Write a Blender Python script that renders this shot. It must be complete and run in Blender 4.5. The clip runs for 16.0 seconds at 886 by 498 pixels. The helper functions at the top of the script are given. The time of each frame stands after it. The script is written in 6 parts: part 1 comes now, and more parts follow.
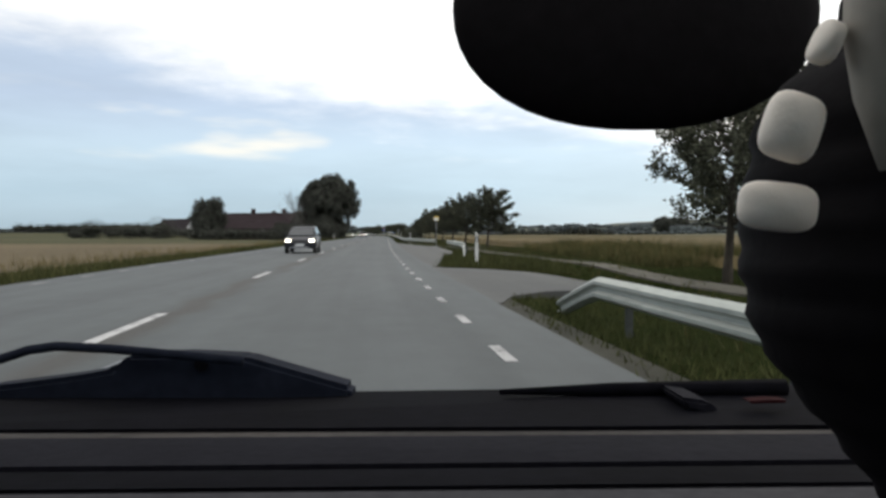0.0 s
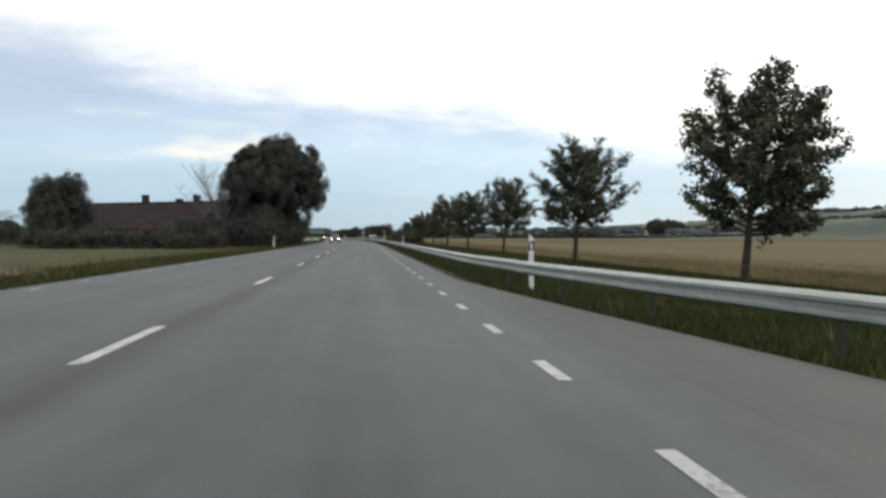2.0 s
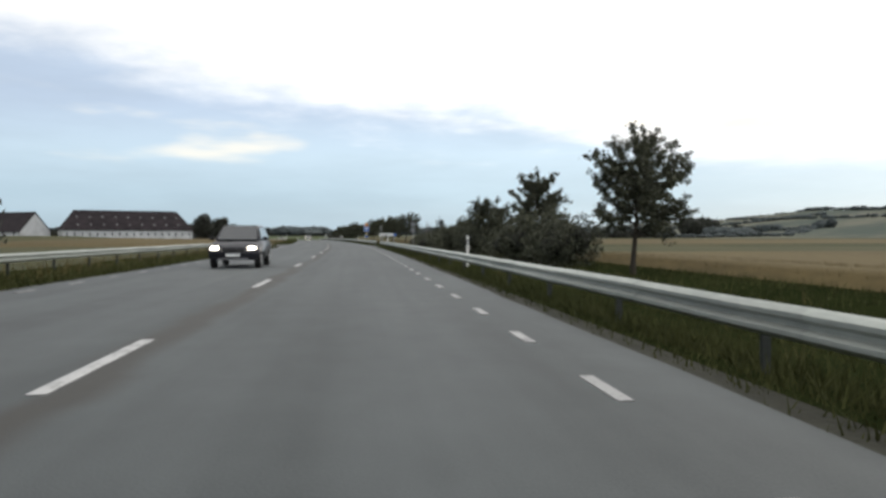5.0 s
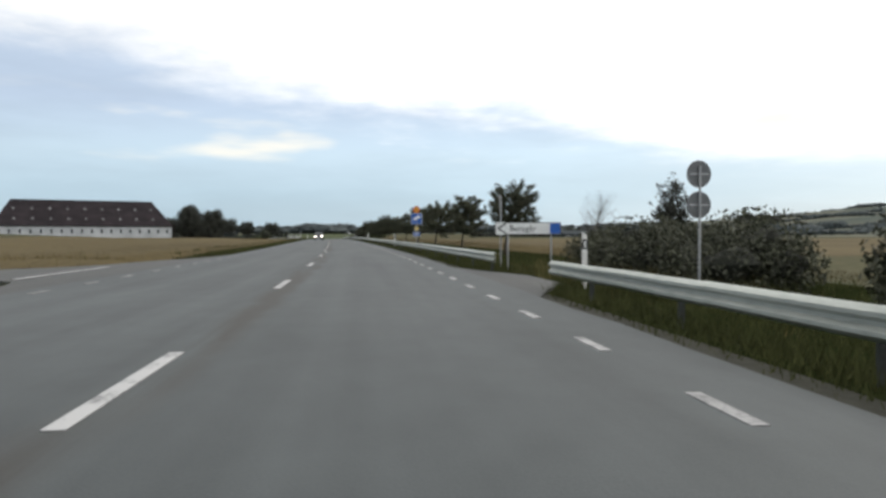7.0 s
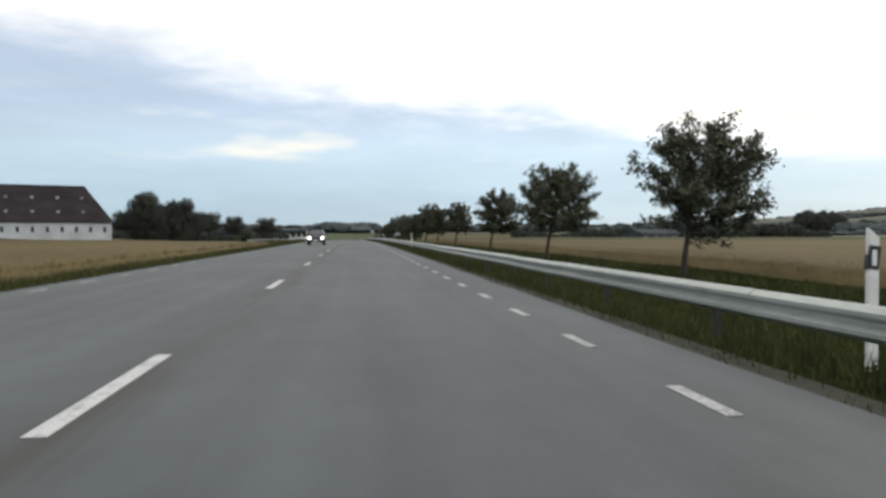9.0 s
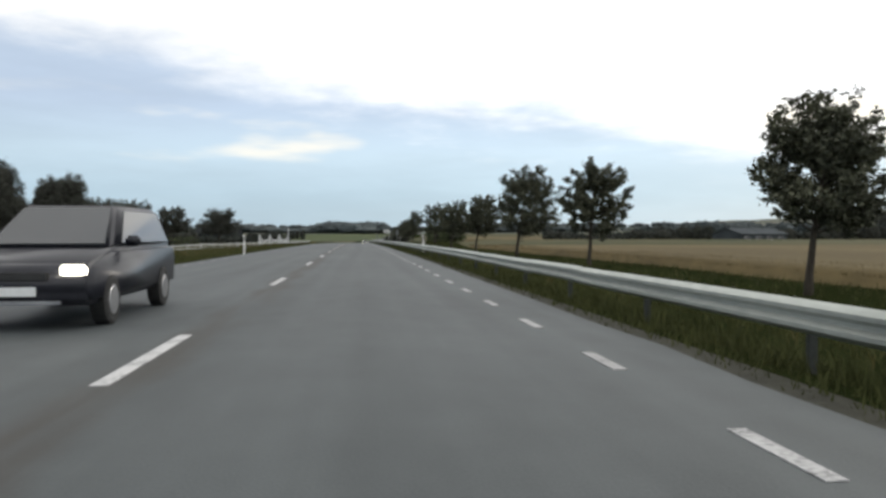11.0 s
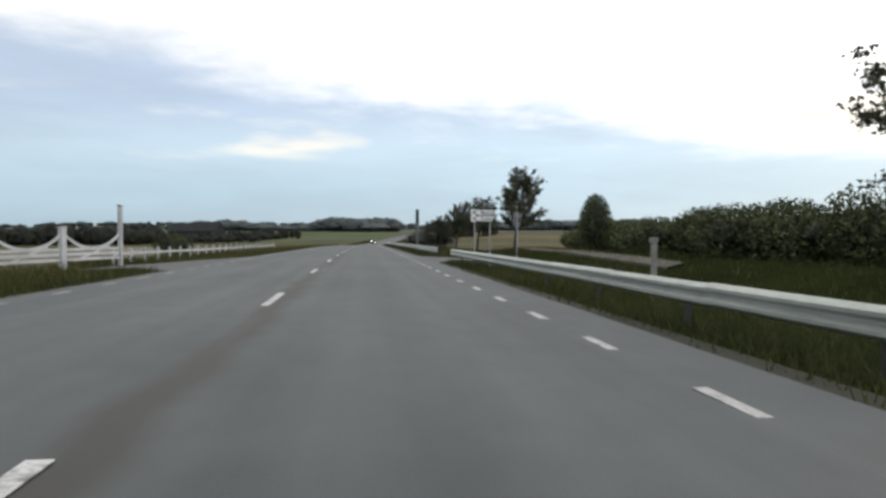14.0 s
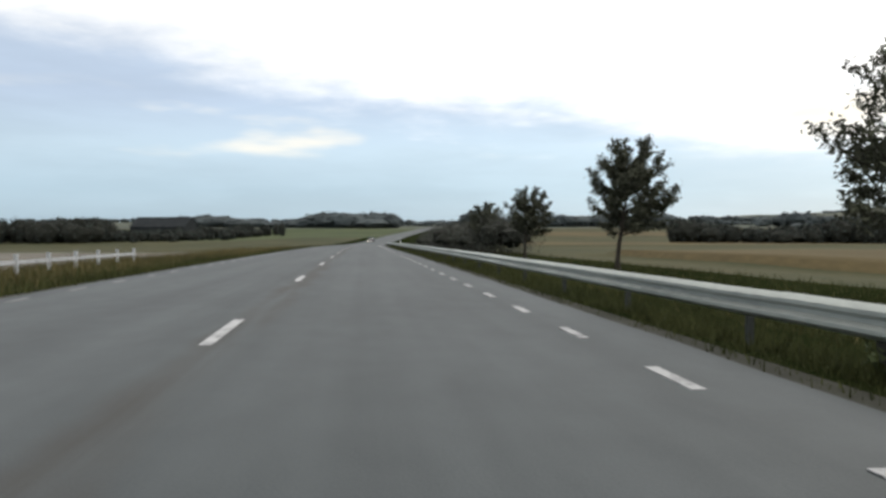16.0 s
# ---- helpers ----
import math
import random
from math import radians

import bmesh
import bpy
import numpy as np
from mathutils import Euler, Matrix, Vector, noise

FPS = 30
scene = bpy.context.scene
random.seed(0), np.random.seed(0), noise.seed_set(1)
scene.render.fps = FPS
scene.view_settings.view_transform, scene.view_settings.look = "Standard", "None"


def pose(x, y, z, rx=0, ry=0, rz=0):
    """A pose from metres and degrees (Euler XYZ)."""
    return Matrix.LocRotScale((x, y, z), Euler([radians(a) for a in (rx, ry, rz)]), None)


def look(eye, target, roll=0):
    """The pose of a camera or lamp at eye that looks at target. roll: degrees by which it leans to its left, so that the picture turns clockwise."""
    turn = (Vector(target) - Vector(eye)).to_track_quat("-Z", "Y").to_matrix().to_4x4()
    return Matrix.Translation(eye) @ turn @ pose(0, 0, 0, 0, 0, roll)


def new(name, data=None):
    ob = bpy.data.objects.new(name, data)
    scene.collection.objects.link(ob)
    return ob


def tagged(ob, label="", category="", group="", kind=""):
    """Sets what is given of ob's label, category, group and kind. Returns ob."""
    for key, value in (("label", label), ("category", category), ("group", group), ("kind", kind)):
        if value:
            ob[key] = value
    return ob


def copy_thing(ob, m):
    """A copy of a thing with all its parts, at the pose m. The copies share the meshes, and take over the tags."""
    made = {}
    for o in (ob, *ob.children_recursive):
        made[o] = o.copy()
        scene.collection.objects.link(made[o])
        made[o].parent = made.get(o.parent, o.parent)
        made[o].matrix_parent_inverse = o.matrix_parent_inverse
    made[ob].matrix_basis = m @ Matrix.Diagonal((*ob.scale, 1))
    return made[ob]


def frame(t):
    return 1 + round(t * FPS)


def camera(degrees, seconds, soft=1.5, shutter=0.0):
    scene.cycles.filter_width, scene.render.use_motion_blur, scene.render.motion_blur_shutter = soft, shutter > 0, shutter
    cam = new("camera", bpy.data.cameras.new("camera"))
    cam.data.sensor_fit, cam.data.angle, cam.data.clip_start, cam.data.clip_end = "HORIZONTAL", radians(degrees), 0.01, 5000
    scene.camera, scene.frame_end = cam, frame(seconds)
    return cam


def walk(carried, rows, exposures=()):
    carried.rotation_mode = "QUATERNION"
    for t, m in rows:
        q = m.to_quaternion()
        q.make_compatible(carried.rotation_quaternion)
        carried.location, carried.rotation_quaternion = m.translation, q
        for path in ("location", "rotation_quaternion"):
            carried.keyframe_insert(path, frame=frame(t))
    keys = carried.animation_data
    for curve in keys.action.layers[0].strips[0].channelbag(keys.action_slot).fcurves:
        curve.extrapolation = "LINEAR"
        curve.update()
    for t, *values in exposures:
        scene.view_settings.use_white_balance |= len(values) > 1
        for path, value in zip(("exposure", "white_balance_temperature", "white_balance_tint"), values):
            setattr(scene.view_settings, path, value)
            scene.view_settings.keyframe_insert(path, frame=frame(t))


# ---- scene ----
cam = camera(60.0, 16.0, soft=3.0)

# The road: heading (degrees to the left of +y) and height along its centre line, by metres from the start.
HEAD = [(-400, 0.6), (-60, 0.3), (0, -0.15), (18, -0.7), (36, -1.3), (55, -1.7), (73, -1.95), (91, -2.1), (127, -2.15), (175, -1.9),
        (218, -1.3), (236, -1.0), (254, -0.35), (272, 0.45), (290, 1.25), (308, 2.0), (326, 2.3), (413, 2.55), (447, 2.7), (513, 2.7),
        (561, 2.5), (640, 2.3), (720, 0.9), (820, -3.6), (950, -6.8), (1200, -7.2), (4000, -7.2)]
STEP = 2.0
S_AXIS = np.arange(-400.0, 4000.0, STEP)


def smooth(a, n):
    k = np.ones(2 * n + 1) / (2 * n + 1)
    return np.convolve(np.pad(a, n, mode="edge"), k, mode="valid")


HEADING = np.radians(smooth(np.interp(S_AXIS, *zip(*HEAD)), 6))
CENTRE_X = np.cumsum(-np.sin(HEADING)) * STEP
CENTRE_Y = np.cumsum(np.cos(HEADING)) * STEP
CENTRE_X -= np.interp(0, S_AXIS, CENTRE_X)
CENTRE_Y -= np.interp(0, S_AXIS, CENTRE_Y)
SLOPE = [(-400, 0.0), (390, 0.0), (740, -0.0175), (860, 0.018), (1100, 0.02), (1300, 0.0), (4000, 0.0)]
CENTRE_Z = np.cumsum(smooth(np.interp(S_AXIS, *zip(*SLOPE)), 5)) * STEP
CENTRE_Z -= np.interp(0, S_AXIS, CENTRE_Z)


def road_z(s):
    return float(np.interp(s, S_AXIS, CENTRE_Z))


def heading(s):
    return float(np.interp(s, S_AXIS, HEADING))


def place(s, lat, z=0.0):
    """The point s metres along the road, lat metres to the right of its centre line, z metres above it."""
    h = heading(s)
    x = np.interp(s, S_AXIS, CENTRE_X) + lat * math.cos(h)
    y = np.interp(s, S_AXIS, CENTRE_Y) + lat * math.sin(h)
    return Vector((float(x), float(y), road_z(s) + z))


EYE = 1.16
# seconds, metres along the road, metres right of its centre line, turn to the left and tilt in degrees
ROWS = [
    (0.0, 0.0, 2.88, -6.26, -1.18), (0.5, 18.26, 2.77, -6.81, -0.89), (1.0, 36.47, 2.70, -7.36, -0.97), (1.5, 54.64, 2.63, -7.78, -1.01),
    (2.0, 72.78, 2.58, -8.03, -0.93), (2.5, 90.83, 2.52, -8.20, -0.93), (3.0, 109.01, 2.47, -8.20, -0.84), (3.5, 127.11, 2.42, -8.41, -0.89),
    (4.0, 145.25, 2.40, -8.36, -0.91), (4.5, 163.40, 2.38, -8.21, -0.93), (5.0, 181.60, 2.35, -7.96, -0.95), (5.5, 199.75, 2.30, -7.61, -0.97),
    (6.0, 217.90, 2.23, -7.19, -0.97), (6.5, 236.15, 2.02, -6.60, -1.10), (7.0, 254.40, 1.84, -5.88, -1.10), (7.5, 272.30, 1.68, -5.54, -1.05),
    (8.0, 290.25, 1.64, -5.04, -0.93), (8.5, 308.40, 1.78, -4.32, -0.97), (9.0, 326.15, 1.82, -4.19, -1.14), (9.5, 343.90, 1.86, -4.06, -1.13),
    (10.0, 361.45, 1.90, -3.91, -1.12), (10.5, 378.90, 1.94, -3.81, -1.11), (11.0, 396.25, 1.98, -3.76, -1.10), (11.5, 413.50, 2.00, -3.69, -1.10),
    (12.0, 430.25, 1.92, -3.60, -1.14), (12.5, 447.20, 1.92, -3.48, -1.22), (13.0, 463.80, 1.85, -3.31, -1.14), (13.5, 480.40, 1.80, -3.31, -1.14),
    (14.0, 496.75, 1.65, -3.31, -1.22), (14.5, 513.35, 1.58, -3.36, -1.26), (15.0, 529.7, 1.58, -3.36, -1.14), (15.5, 545.9, 1.66, -3.48, -1.47),
    (16.0, 561.7, 1.66, -3.69, -1.43),
]
walk(cam, [(t, pose(*place(s, lat, EYE), 90 + tilt, 0, turn)) for t, s, lat, turn, tilt in ROWS])

# ---- sky and light ----
world = bpy.data.worlds.new("evening_sky")
scene.world = world
world.use_nodes = True


def sky_nodes(tree):
    n, k = tree.nodes, tree.links
    n.clear()
    out, bg = n.new("ShaderNodeOutputWorld"), n.new("ShaderNodeBackground")
    coord, sep = n.new("ShaderNodeTexCoord"), n.new("ShaderNodeSeparateXYZ")
    k.new(coord.outputs["Generated"], sep.inputs[0])

    def calc(op, a, b=None, c=None, clamp=False):
        m = n.new("ShaderNodeMath")
        m.operation, m.use_clamp = op, clamp
        for i, v in enumerate((a, b, c)):
            if v is None:
                continue
            if isinstance(v, (int, float)):
                m.inputs[i].default_value = v
            else:
                k.new(v, m.inputs[i])
        return m.outputs[0]

    def mix(f, a, b):
        m = n.new("ShaderNodeMix")
        m.data_type = "RGBA"
        for i, v in ((0, f), (6, a), (7, b)):
            if isinstance(v, tuple):
                m.inputs[i].default_value = v
            elif isinstance(v, float):
                m.inputs[i].default_value = v
            else:
                k.new(v, m.inputs[i])
        return m.outputs[2]

    def cloud(vector, scale, detail, rough=0.55):
        t = n.new("ShaderNodeTexNoise")
        t.inputs["Scale"].default_value, t.inputs["Detail"].default_value, t.inputs["Roughness"].default_value = scale, detail, rough
        k.new(vector, t.inputs["Vector"])
        return t.outputs[0]

    x, y, z = sep.outputs
    up = calc("MAXIMUM", z, 0.0)
    # flat cloud deck: the direction carried on to a level sheet
    far = calc("DIVIDE", 1.0, calc("ADD", up, 0.10))
    comb = n.new("ShaderNodeCombineXYZ")
    k.new(calc("MULTIPLY", x, far), comb.inputs[0])
    k.new(calc("MULTIPLY", y, far), comb.inputs[1])
    big = cloud(comb.outputs[0], 0.55, 4.0)
    fine = cloud(comb.outputs[0], 1.7, 6.0, 0.62)
    # lower sky
    ramp = n.new("ShaderNodeValToRGB")
    e = ramp.color_ramp.elements
    e[0].position, e[0].color = 0.0, (0.435, 0.575, 0.675, 1)
    e[1].position, e[1].color = 0.32, (0.57, 0.67, 0.82, 1)
    for p, c in ((0.05, (0.475, 0.63, 0.75, 1)), (0.10, (0.575, 0.72, 0.84, 1)), (0.16, (0.535, 0.645, 0.80, 1))):
        el = e.new(p)
        el.color = c
    k.new(up, ramp.inputs[0])
    sky = n.new("ShaderNodeTexSky")
    sky.sky_type, sky.sun_disc = "NISHITA", False
    sky.sun_elevation, sky.sun_rotation = radians(26), radians(48)
    tint = n.new("ShaderNodeVectorMath")
    tint.operation = "SCALE"
    k.new(sky.outputs[0], tint.inputs[0])
    tint.inputs[3].default_value = 0.012
    add = n.new("ShaderNodeVectorMath")
    add.operation = "ADD"
    k.new(ramp.outputs[0], add.inputs[0])
    k.new(tint.outputs[0], add.inputs[1])
    # bright upper deck, coming lower to the right, with a ragged edge
    level = calc("ADD", calc("MULTIPLY", z, 7.5), calc("MULTIPLY", x, 1.0))
    level = calc("ADD", level, calc("MULTIPLY", calc("SUBTRACT", big, 0.5), 1.5))
    level = calc("ADD", level, calc("MULTIPLY", calc("SUBTRACT", fine, 0.5), 0.75))
    deck = n.new("ShaderNodeMapRange")
    deck.interpolation_type = "SMOOTHSTEP"
    deck.inputs[1].default_value, deck.inputs[2].default_value = 0.95, 1.62
    k.new(level, deck.inputs[0])
    rise = n.new("ShaderNodeMapRange")
    rise.interpolation_type = "SMOOTHSTEP"
    rise.inputs[1].default_value, rise.inputs[2].default_value = 0.05, 0.125
    k.new(up, rise.inputs[0])
    white = mix(calc("MULTIPLY", fine, 1.0), (1.10, 1.13, 1.18, 1), (1.42, 1.38, 1.30, 1))
    body = mix(calc("MULTIPLY", deck.outputs[0], rise.outputs[0]), add.outputs[0], white)
    # soft banks of cloud
    bank = n.new("ShaderNodeMapping")
    bank.inputs[3].default_value = (2.4, 2.4, 13.0)
    bank.inputs[1].default_value = (0.35, 0.0, 0.2)
    k.new(coord.outputs["Generated"], bank.inputs[0])
    soft = n.new("ShaderNodeMapRange")
    soft.interpolation_type = "SMOOTHSTEP"
    soft.inputs[1].default_value, soft.inputs[2].default_value, soft.inputs[3].default_value, soft.inputs[4].default_value = 0.36, 0.64, 0.955, 1.055
    k.new(cloud(bank.outputs[0], 1.0, 6.0, 0.58), soft.inputs[0])
    shade = n.new("ShaderNodeVectorMath")
    shade.operation = "SCALE"
    k.new(body, shade.inputs[0])
    k.new(calc("MULTIPLY", soft.outputs[0], calc("ADD", calc("MULTIPLY", x, 0.15), 1.0)), shade.inputs[3])
    body = shade.outputs[0]
    # thin lit streaks under the deck
    stretch = n.new("ShaderNodeMapping")
    stretch.inputs[3].default_value = (3.0, 3.0, 16.0)
    stretch.inputs[1].default_value = (-0.02, 0.0, 1.04)
    k.new(coord.outputs["Generated"], stretch.inputs[0])
    wisp = cloud(stretch.outputs[0], 1.0, 4.0)
    w = n.new("ShaderNodeMapRange")
    w.interpolation_type = "SMOOTHSTEP"
    w.inputs[1].default_value, w.inputs[2].default_value, w.inputs[4].default_value = 0.54, 0.74, 0.9
    k.new(wisp, w.inputs[0])
    low = n.new("ShaderNodeMapRange")
    low.interpolation_type = "SMOOTHSTEP"
    low.inputs[1].default_value, low.inputs[2].default_value = 0.065, 0.115
    k.new(up, low.inputs[0])
    high = n.new("ShaderNodeMapRange")
    high.interpolation_type = "SMOOTHSTEP"
    high.inputs[1].default_value, high.inputs[2].default_value, high.inputs[3].default_value, high.inputs[4].default_value = 0.145, 0.185, 1.0, 0.0
    k.new(up, high.inputs[0])
    body = mix(calc("MULTIPLY", calc("MULTIPLY", w.outputs[0], high.outputs[0]), low.outputs[0]), body, (1.18, 1.10, 0.94, 1))
    k.new(body, bg.inputs[0])
    bg.inputs[1].default_value = 1.0
    k.new(bg.outputs[0], out.inputs[0])


sky_nodes(world.node_tree)

lamp = bpy.data.lights.new("sun", "SUN")
lamp.energy, lamp.angle, lamp.color = 0.5, radians(14), (1.0, 0.93, 0.82)
sun = new("sun", lamp)
sun.matrix_world = look((60, 54, 39), (0, 0, 0))

# ---- materials ----


def material(name, one, two, rough=0.8, scale=3.0, fine=40.0, bump=0.15, metal=0.0, spread=0.0, island=0.0, low=0.38, high=0.62, stretch=(1, 1, 1), where="Object", gloss=0.5):
    """Two colours mixed by coarse and fine noise, with relief; spread and island vary the value by object and by loose piece."""
    m = bpy.data.materials.new(name)
    m.use_nodes = True
    n, k = m.node_tree.nodes, m.node_tree.links
    p = n["Principled BSDF"]
    co = n.new("ShaderNodeTexCoord")
    mp = n.new("ShaderNodeMapping")
    mp.inputs[3].default_value = stretch
    if where == "World":
        g = n.new("ShaderNodeNewGeometry")
        k.new(g.outputs["Position"], mp.inputs[0])
    else:
        k.new(co.outputs[where], mp.inputs[0])
    a, b = n.new("ShaderNodeTexNoise"), n.new("ShaderNodeTexNoise")
    for t, s, d in ((a, scale, 4.0), (b, fine, 6.0)):
        k.new(mp.outputs[0], t.inputs["Vector"])
        t.inputs["Scale"].default_value, t.inputs["Detail"].default_value = s, d
    both = n.new("ShaderNodeMath")
    both.operation = "MULTIPLY_ADD"
    k.new(b.outputs[0], both.inputs[0])
    both.inputs[1].default_value = 0.45
    half = n.new("ShaderNodeMath")
    half.operation = "MULTIPLY"
    half.inputs[1].default_value = 0.55
    k.new(a.outputs[0], half.inputs[0])
    k.new(half.outputs[0], both.inputs[2])
    r = n.new("ShaderNodeValToRGB")
    r.color_ramp.elements[0].position, r.color_ramp.elements[1].position = low, high
    r.color_ramp.elements[0].color, r.color_ramp.elements[1].color = (*one, 1), (*two, 1)
    k.new(both.outputs[0], r.inputs[0])
    colour = r.outputs[0]
    for amount, kind, out in ((spread, "ShaderNodeObjectInfo", "Random"), (island, "ShaderNodeNewGeometry", "Random Per Island")):
        if amount:
            o = n.new(kind)
            rng = n.new("ShaderNodeMapRange")
            rng.inputs[3].default_value, rng.inputs[4].default_value = 1 - amount, 1 + amount
            k.new(o.outputs[out], rng.inputs[0])
            mul = n.new("ShaderNodeVectorMath")
            mul.operation = "SCALE"
            k.new(colour, mul.inputs[0])
            k.new(rng.outputs[0], mul.inputs[3])
            colour = mul.outputs[0]
    k.new(colour, p.inputs["Base Color"])
    p.inputs["Roughness"].default_value, p.inputs["Metallic"].default_value = rough, metal
    p.inputs["Specular IOR Level"].default_value = gloss
    if bump:
        bp = n.new("ShaderNodeBump")
        bp.inputs["Strength"].default_value = bump
        bp.inputs["Distance"].default_value = 0.02
        k.new(b.outputs[0], bp.inputs["Height"])
        k.new(bp.outputs[0], p.inputs["Normal"])
    return m


def glowing(name, colour, strength):
    m = bpy.data.materials.new(name)
    m.use_nodes = True
    p = m.node_tree.nodes["Principled BSDF"]
    p.inputs["Base Color"].default_value = (*colour, 1)
    p.inputs["Emission Color"].default_value, p.inputs["Emission Strength"].default_value = (*colour, 1), strength
    return m


def asphalt_material(name, dark, light, worn):
    """Asphalt whose first map coordinate is metres across the road and the second metres along it."""
    m = bpy.data.materials.new(name)
    m.use_nodes = True
    n, k = m.node_tree.nodes, m.node_tree.links
    p = n["Principled BSDF"]
    uv = n.new("ShaderNodeUVMap")
    sep = n.new("ShaderNodeSeparateXYZ")
    k.new(uv.outputs[0], sep.inputs[0])

    def noise_of(scale, detail, stretch):
        mp, t = n.new("ShaderNodeMapping"), n.new("ShaderNodeTexNoise")
        mp.inputs[3].default_value = stretch
        k.new(uv.outputs[0], mp.inputs[0])
        k.new(mp.outputs[0], t.inputs["Vector"])
        t.inputs["Scale"].default_value, t.inputs["Detail"].default_value = scale, detail
        return t.outputs[0]

    def calc(op, a, b, clamp=False):
        c = n.new("ShaderNodeMath")
        c.operation, c.use_clamp = op, clamp
        for i, v in enumerate((a, b)):
            if isinstance(v, (int, float)):
                c.inputs[i].default_value = v
            else:
                k.new(v, c.inputs[i])
        return c.outputs[0]

    streak = noise_of(1.0, 4.0, (1.6, 0.03, 1))
    patch = noise_of(0.35, 3.0, (1, 0.4, 1))
    grit = noise_of(45.0, 3.0, (1, 1, 1))
    blot = noise_of(2.2, 5.0, (1, 0.55, 1))
    total = calc("ADD", calc("MULTIPLY", streak, 0.34), calc("ADD", calc("MULTIPLY", patch, 0.30), calc("MULTIPLY", grit, 0.16)))
    total = calc("ADD", total, calc("MULTIPLY", blot, 0.20))
    # polished wheel tracks
    track = calc("COSINE", calc("MULTIPLY", calc("SUBTRACT", calc("ABSOLUTE", sep.outputs[0], 0.0), 1.2), 3.7), 0.0)
    total = calc("ADD", total, calc("MULTIPLY", track, 0.016))
    r = n.new("ShaderNodeValToRGB")
    r.color_ramp.elements[0].position, r.color_ramp.elements[1].position = 0.39, 0.61
    r.color_ramp.elements[0].color, r.color_ramp.elements[1].color = (*dark, 1), (*light, 1)
    k.new(total, r.inputs[0])
    colour = r.outputs[0]
    if worn:
        # sealed lengthwise joint beside the centre line, uneven along its way
        wob = calc("MULTIPLY", calc("SUBTRACT", noise_of(1.0, 4.0, (0.0, 0.35, 1)), 0.5), 0.9)
        off = calc("ABSOLUTE", calc("SUBTRACT", calc("ADD", sep.outputs[0], wob), 0.16), 0.0)
        seam = n.new("ShaderNodeMapRange")
        seam.interpolation_type = "SMOOTHSTEP"
        seam.inputs[1].default_value, seam.inputs[2].default_value, seam.inputs[3].default_value, seam.inputs[4].default_value = 0.06, 0.42, 1.0, 0.0
        k.new(off, seam.inputs[0])
        some = n.new("ShaderNodeMapRange")
        some.inputs[1].default_value, some.inputs[2].default_value, some.inputs[4].default_value = 0.34, 0.52, 0.95
        k.new(noise_of(1.0, 5.0, (1.5, 0.09, 1)), some.inputs[0])
        mx = n.new("ShaderNodeMix")
        mx.data_type = "RGBA"
        k.new(calc("MULTIPLY", seam.outputs[0], some.outputs[0]), mx.inputs[0])
        k.new(colour, mx.inputs[6])
        mx.inputs[7].default_value = (*worn, 1)
        colour = mx.outputs[2]
    k.new(colour, p.inputs["Base Color"])
    p.inputs["Roughness"].default_value = 0.72
    p.inputs["Specular IOR Level"].default_value = 0.4
    bp = n.new("ShaderNodeBump")
    bp.inputs["Strength"].default_value, bp.inputs["Distance"].default_value = 0.25, 0.01
    k.new(grit, bp.inputs["Height"])
    k.new(bp.outputs[0], p.inputs["Normal"])
    return m


ASPHALT = asphalt_material("asphalt", (0.040, 0.0465, 0.0490), (0.0705, 0.0805, 0.0838), (0.033, 0.031, 0.027))
SIDE_ASPHALT = asphalt_material("worn_asphalt", (0.036, 0.038, 0.038), (0.063, 0.064, 0.061), None)
LINE_PAINT = material("road_paint", (0.15, 0.152, 0.155), (0.44, 0.44, 0.44), 0.75, 2.5, 22, 0.2, spread=0.14, where="World", low=0.36, high=0.50)
CONCRETE = material("worn_concrete", (0.16, 0.16, 0.15), (0.27, 0.265, 0.25), 0.85, 1.5, 22, 0.3, spread=0.12)
EDGE_PAINT = material("edge_line_paint", (0.12, 0.122, 0.124), (0.36, 0.36, 0.36), 0.75, 2.5, 22, 0.2, spread=0.16, where="World", low=0.36, high=0.52)
WORN_PAINT = material("worn_road_paint", (0.085, 0.087, 0.088), (0.30, 0.30, 0.30), 0.7, 2.2, 25, 0.2, spread=0.2, where="World")
PATH_GRAVEL = material("path_gravel", (0.070, 0.068, 0.056), (0.125, 0.118, 0.100), 0.95, 0.8, 18, 0.4, where="World", gloss=0.1)
WHEAT_BLADE = material("wheat_stalks", (0.068, 0.054, 0.024), (0.100, 0.079, 0.035), 0.9, 0.1, 2, 0.0, island=0.22, where="World", gloss=0.1)
# shade between the grass blades is put into this dark ground colour
VERGE = material("verge_grass", (0.011, 0.0155, 0.0055), (0.021, 0.0255, 0.0095), 0.95, 0.25, 6, 0.6, where="World", gloss=0.0)
WHEAT = material("ripe_wheat", (0.072, 0.055, 0.024), (0.116, 0.089, 0.040), 0.95, 0.05, 2.5, 0.8, where="World", stretch=(1, 0.35, 1), gloss=0.1)
MEADOW = material("meadow", (0.038, 0.044, 0.019), (0.074, 0.068, 0.032), 0.95, 0.04, 1.8, 0.7, where="World", gloss=0.1)
STUBBLE = material("pale_field", (0.085, 0.068, 0.040), (0.135, 0.105, 0.062), 0.95, 0.03, 1.5, 0.6, where="World", gloss=0.1)
SAND = material("arena_sand", (0.125, 0.115, 0.095), (0.175, 0.16, 0.135), 0.95, 0.2, 8, 0.3, where="World", gloss=0.1)
GREEN_FIELD = material("green_field", (0.046, 0.062, 0.026), (0.072, 0.086, 0.038), 0.95, 0.02, 0.8, 0.3, where="World", gloss=0.1)
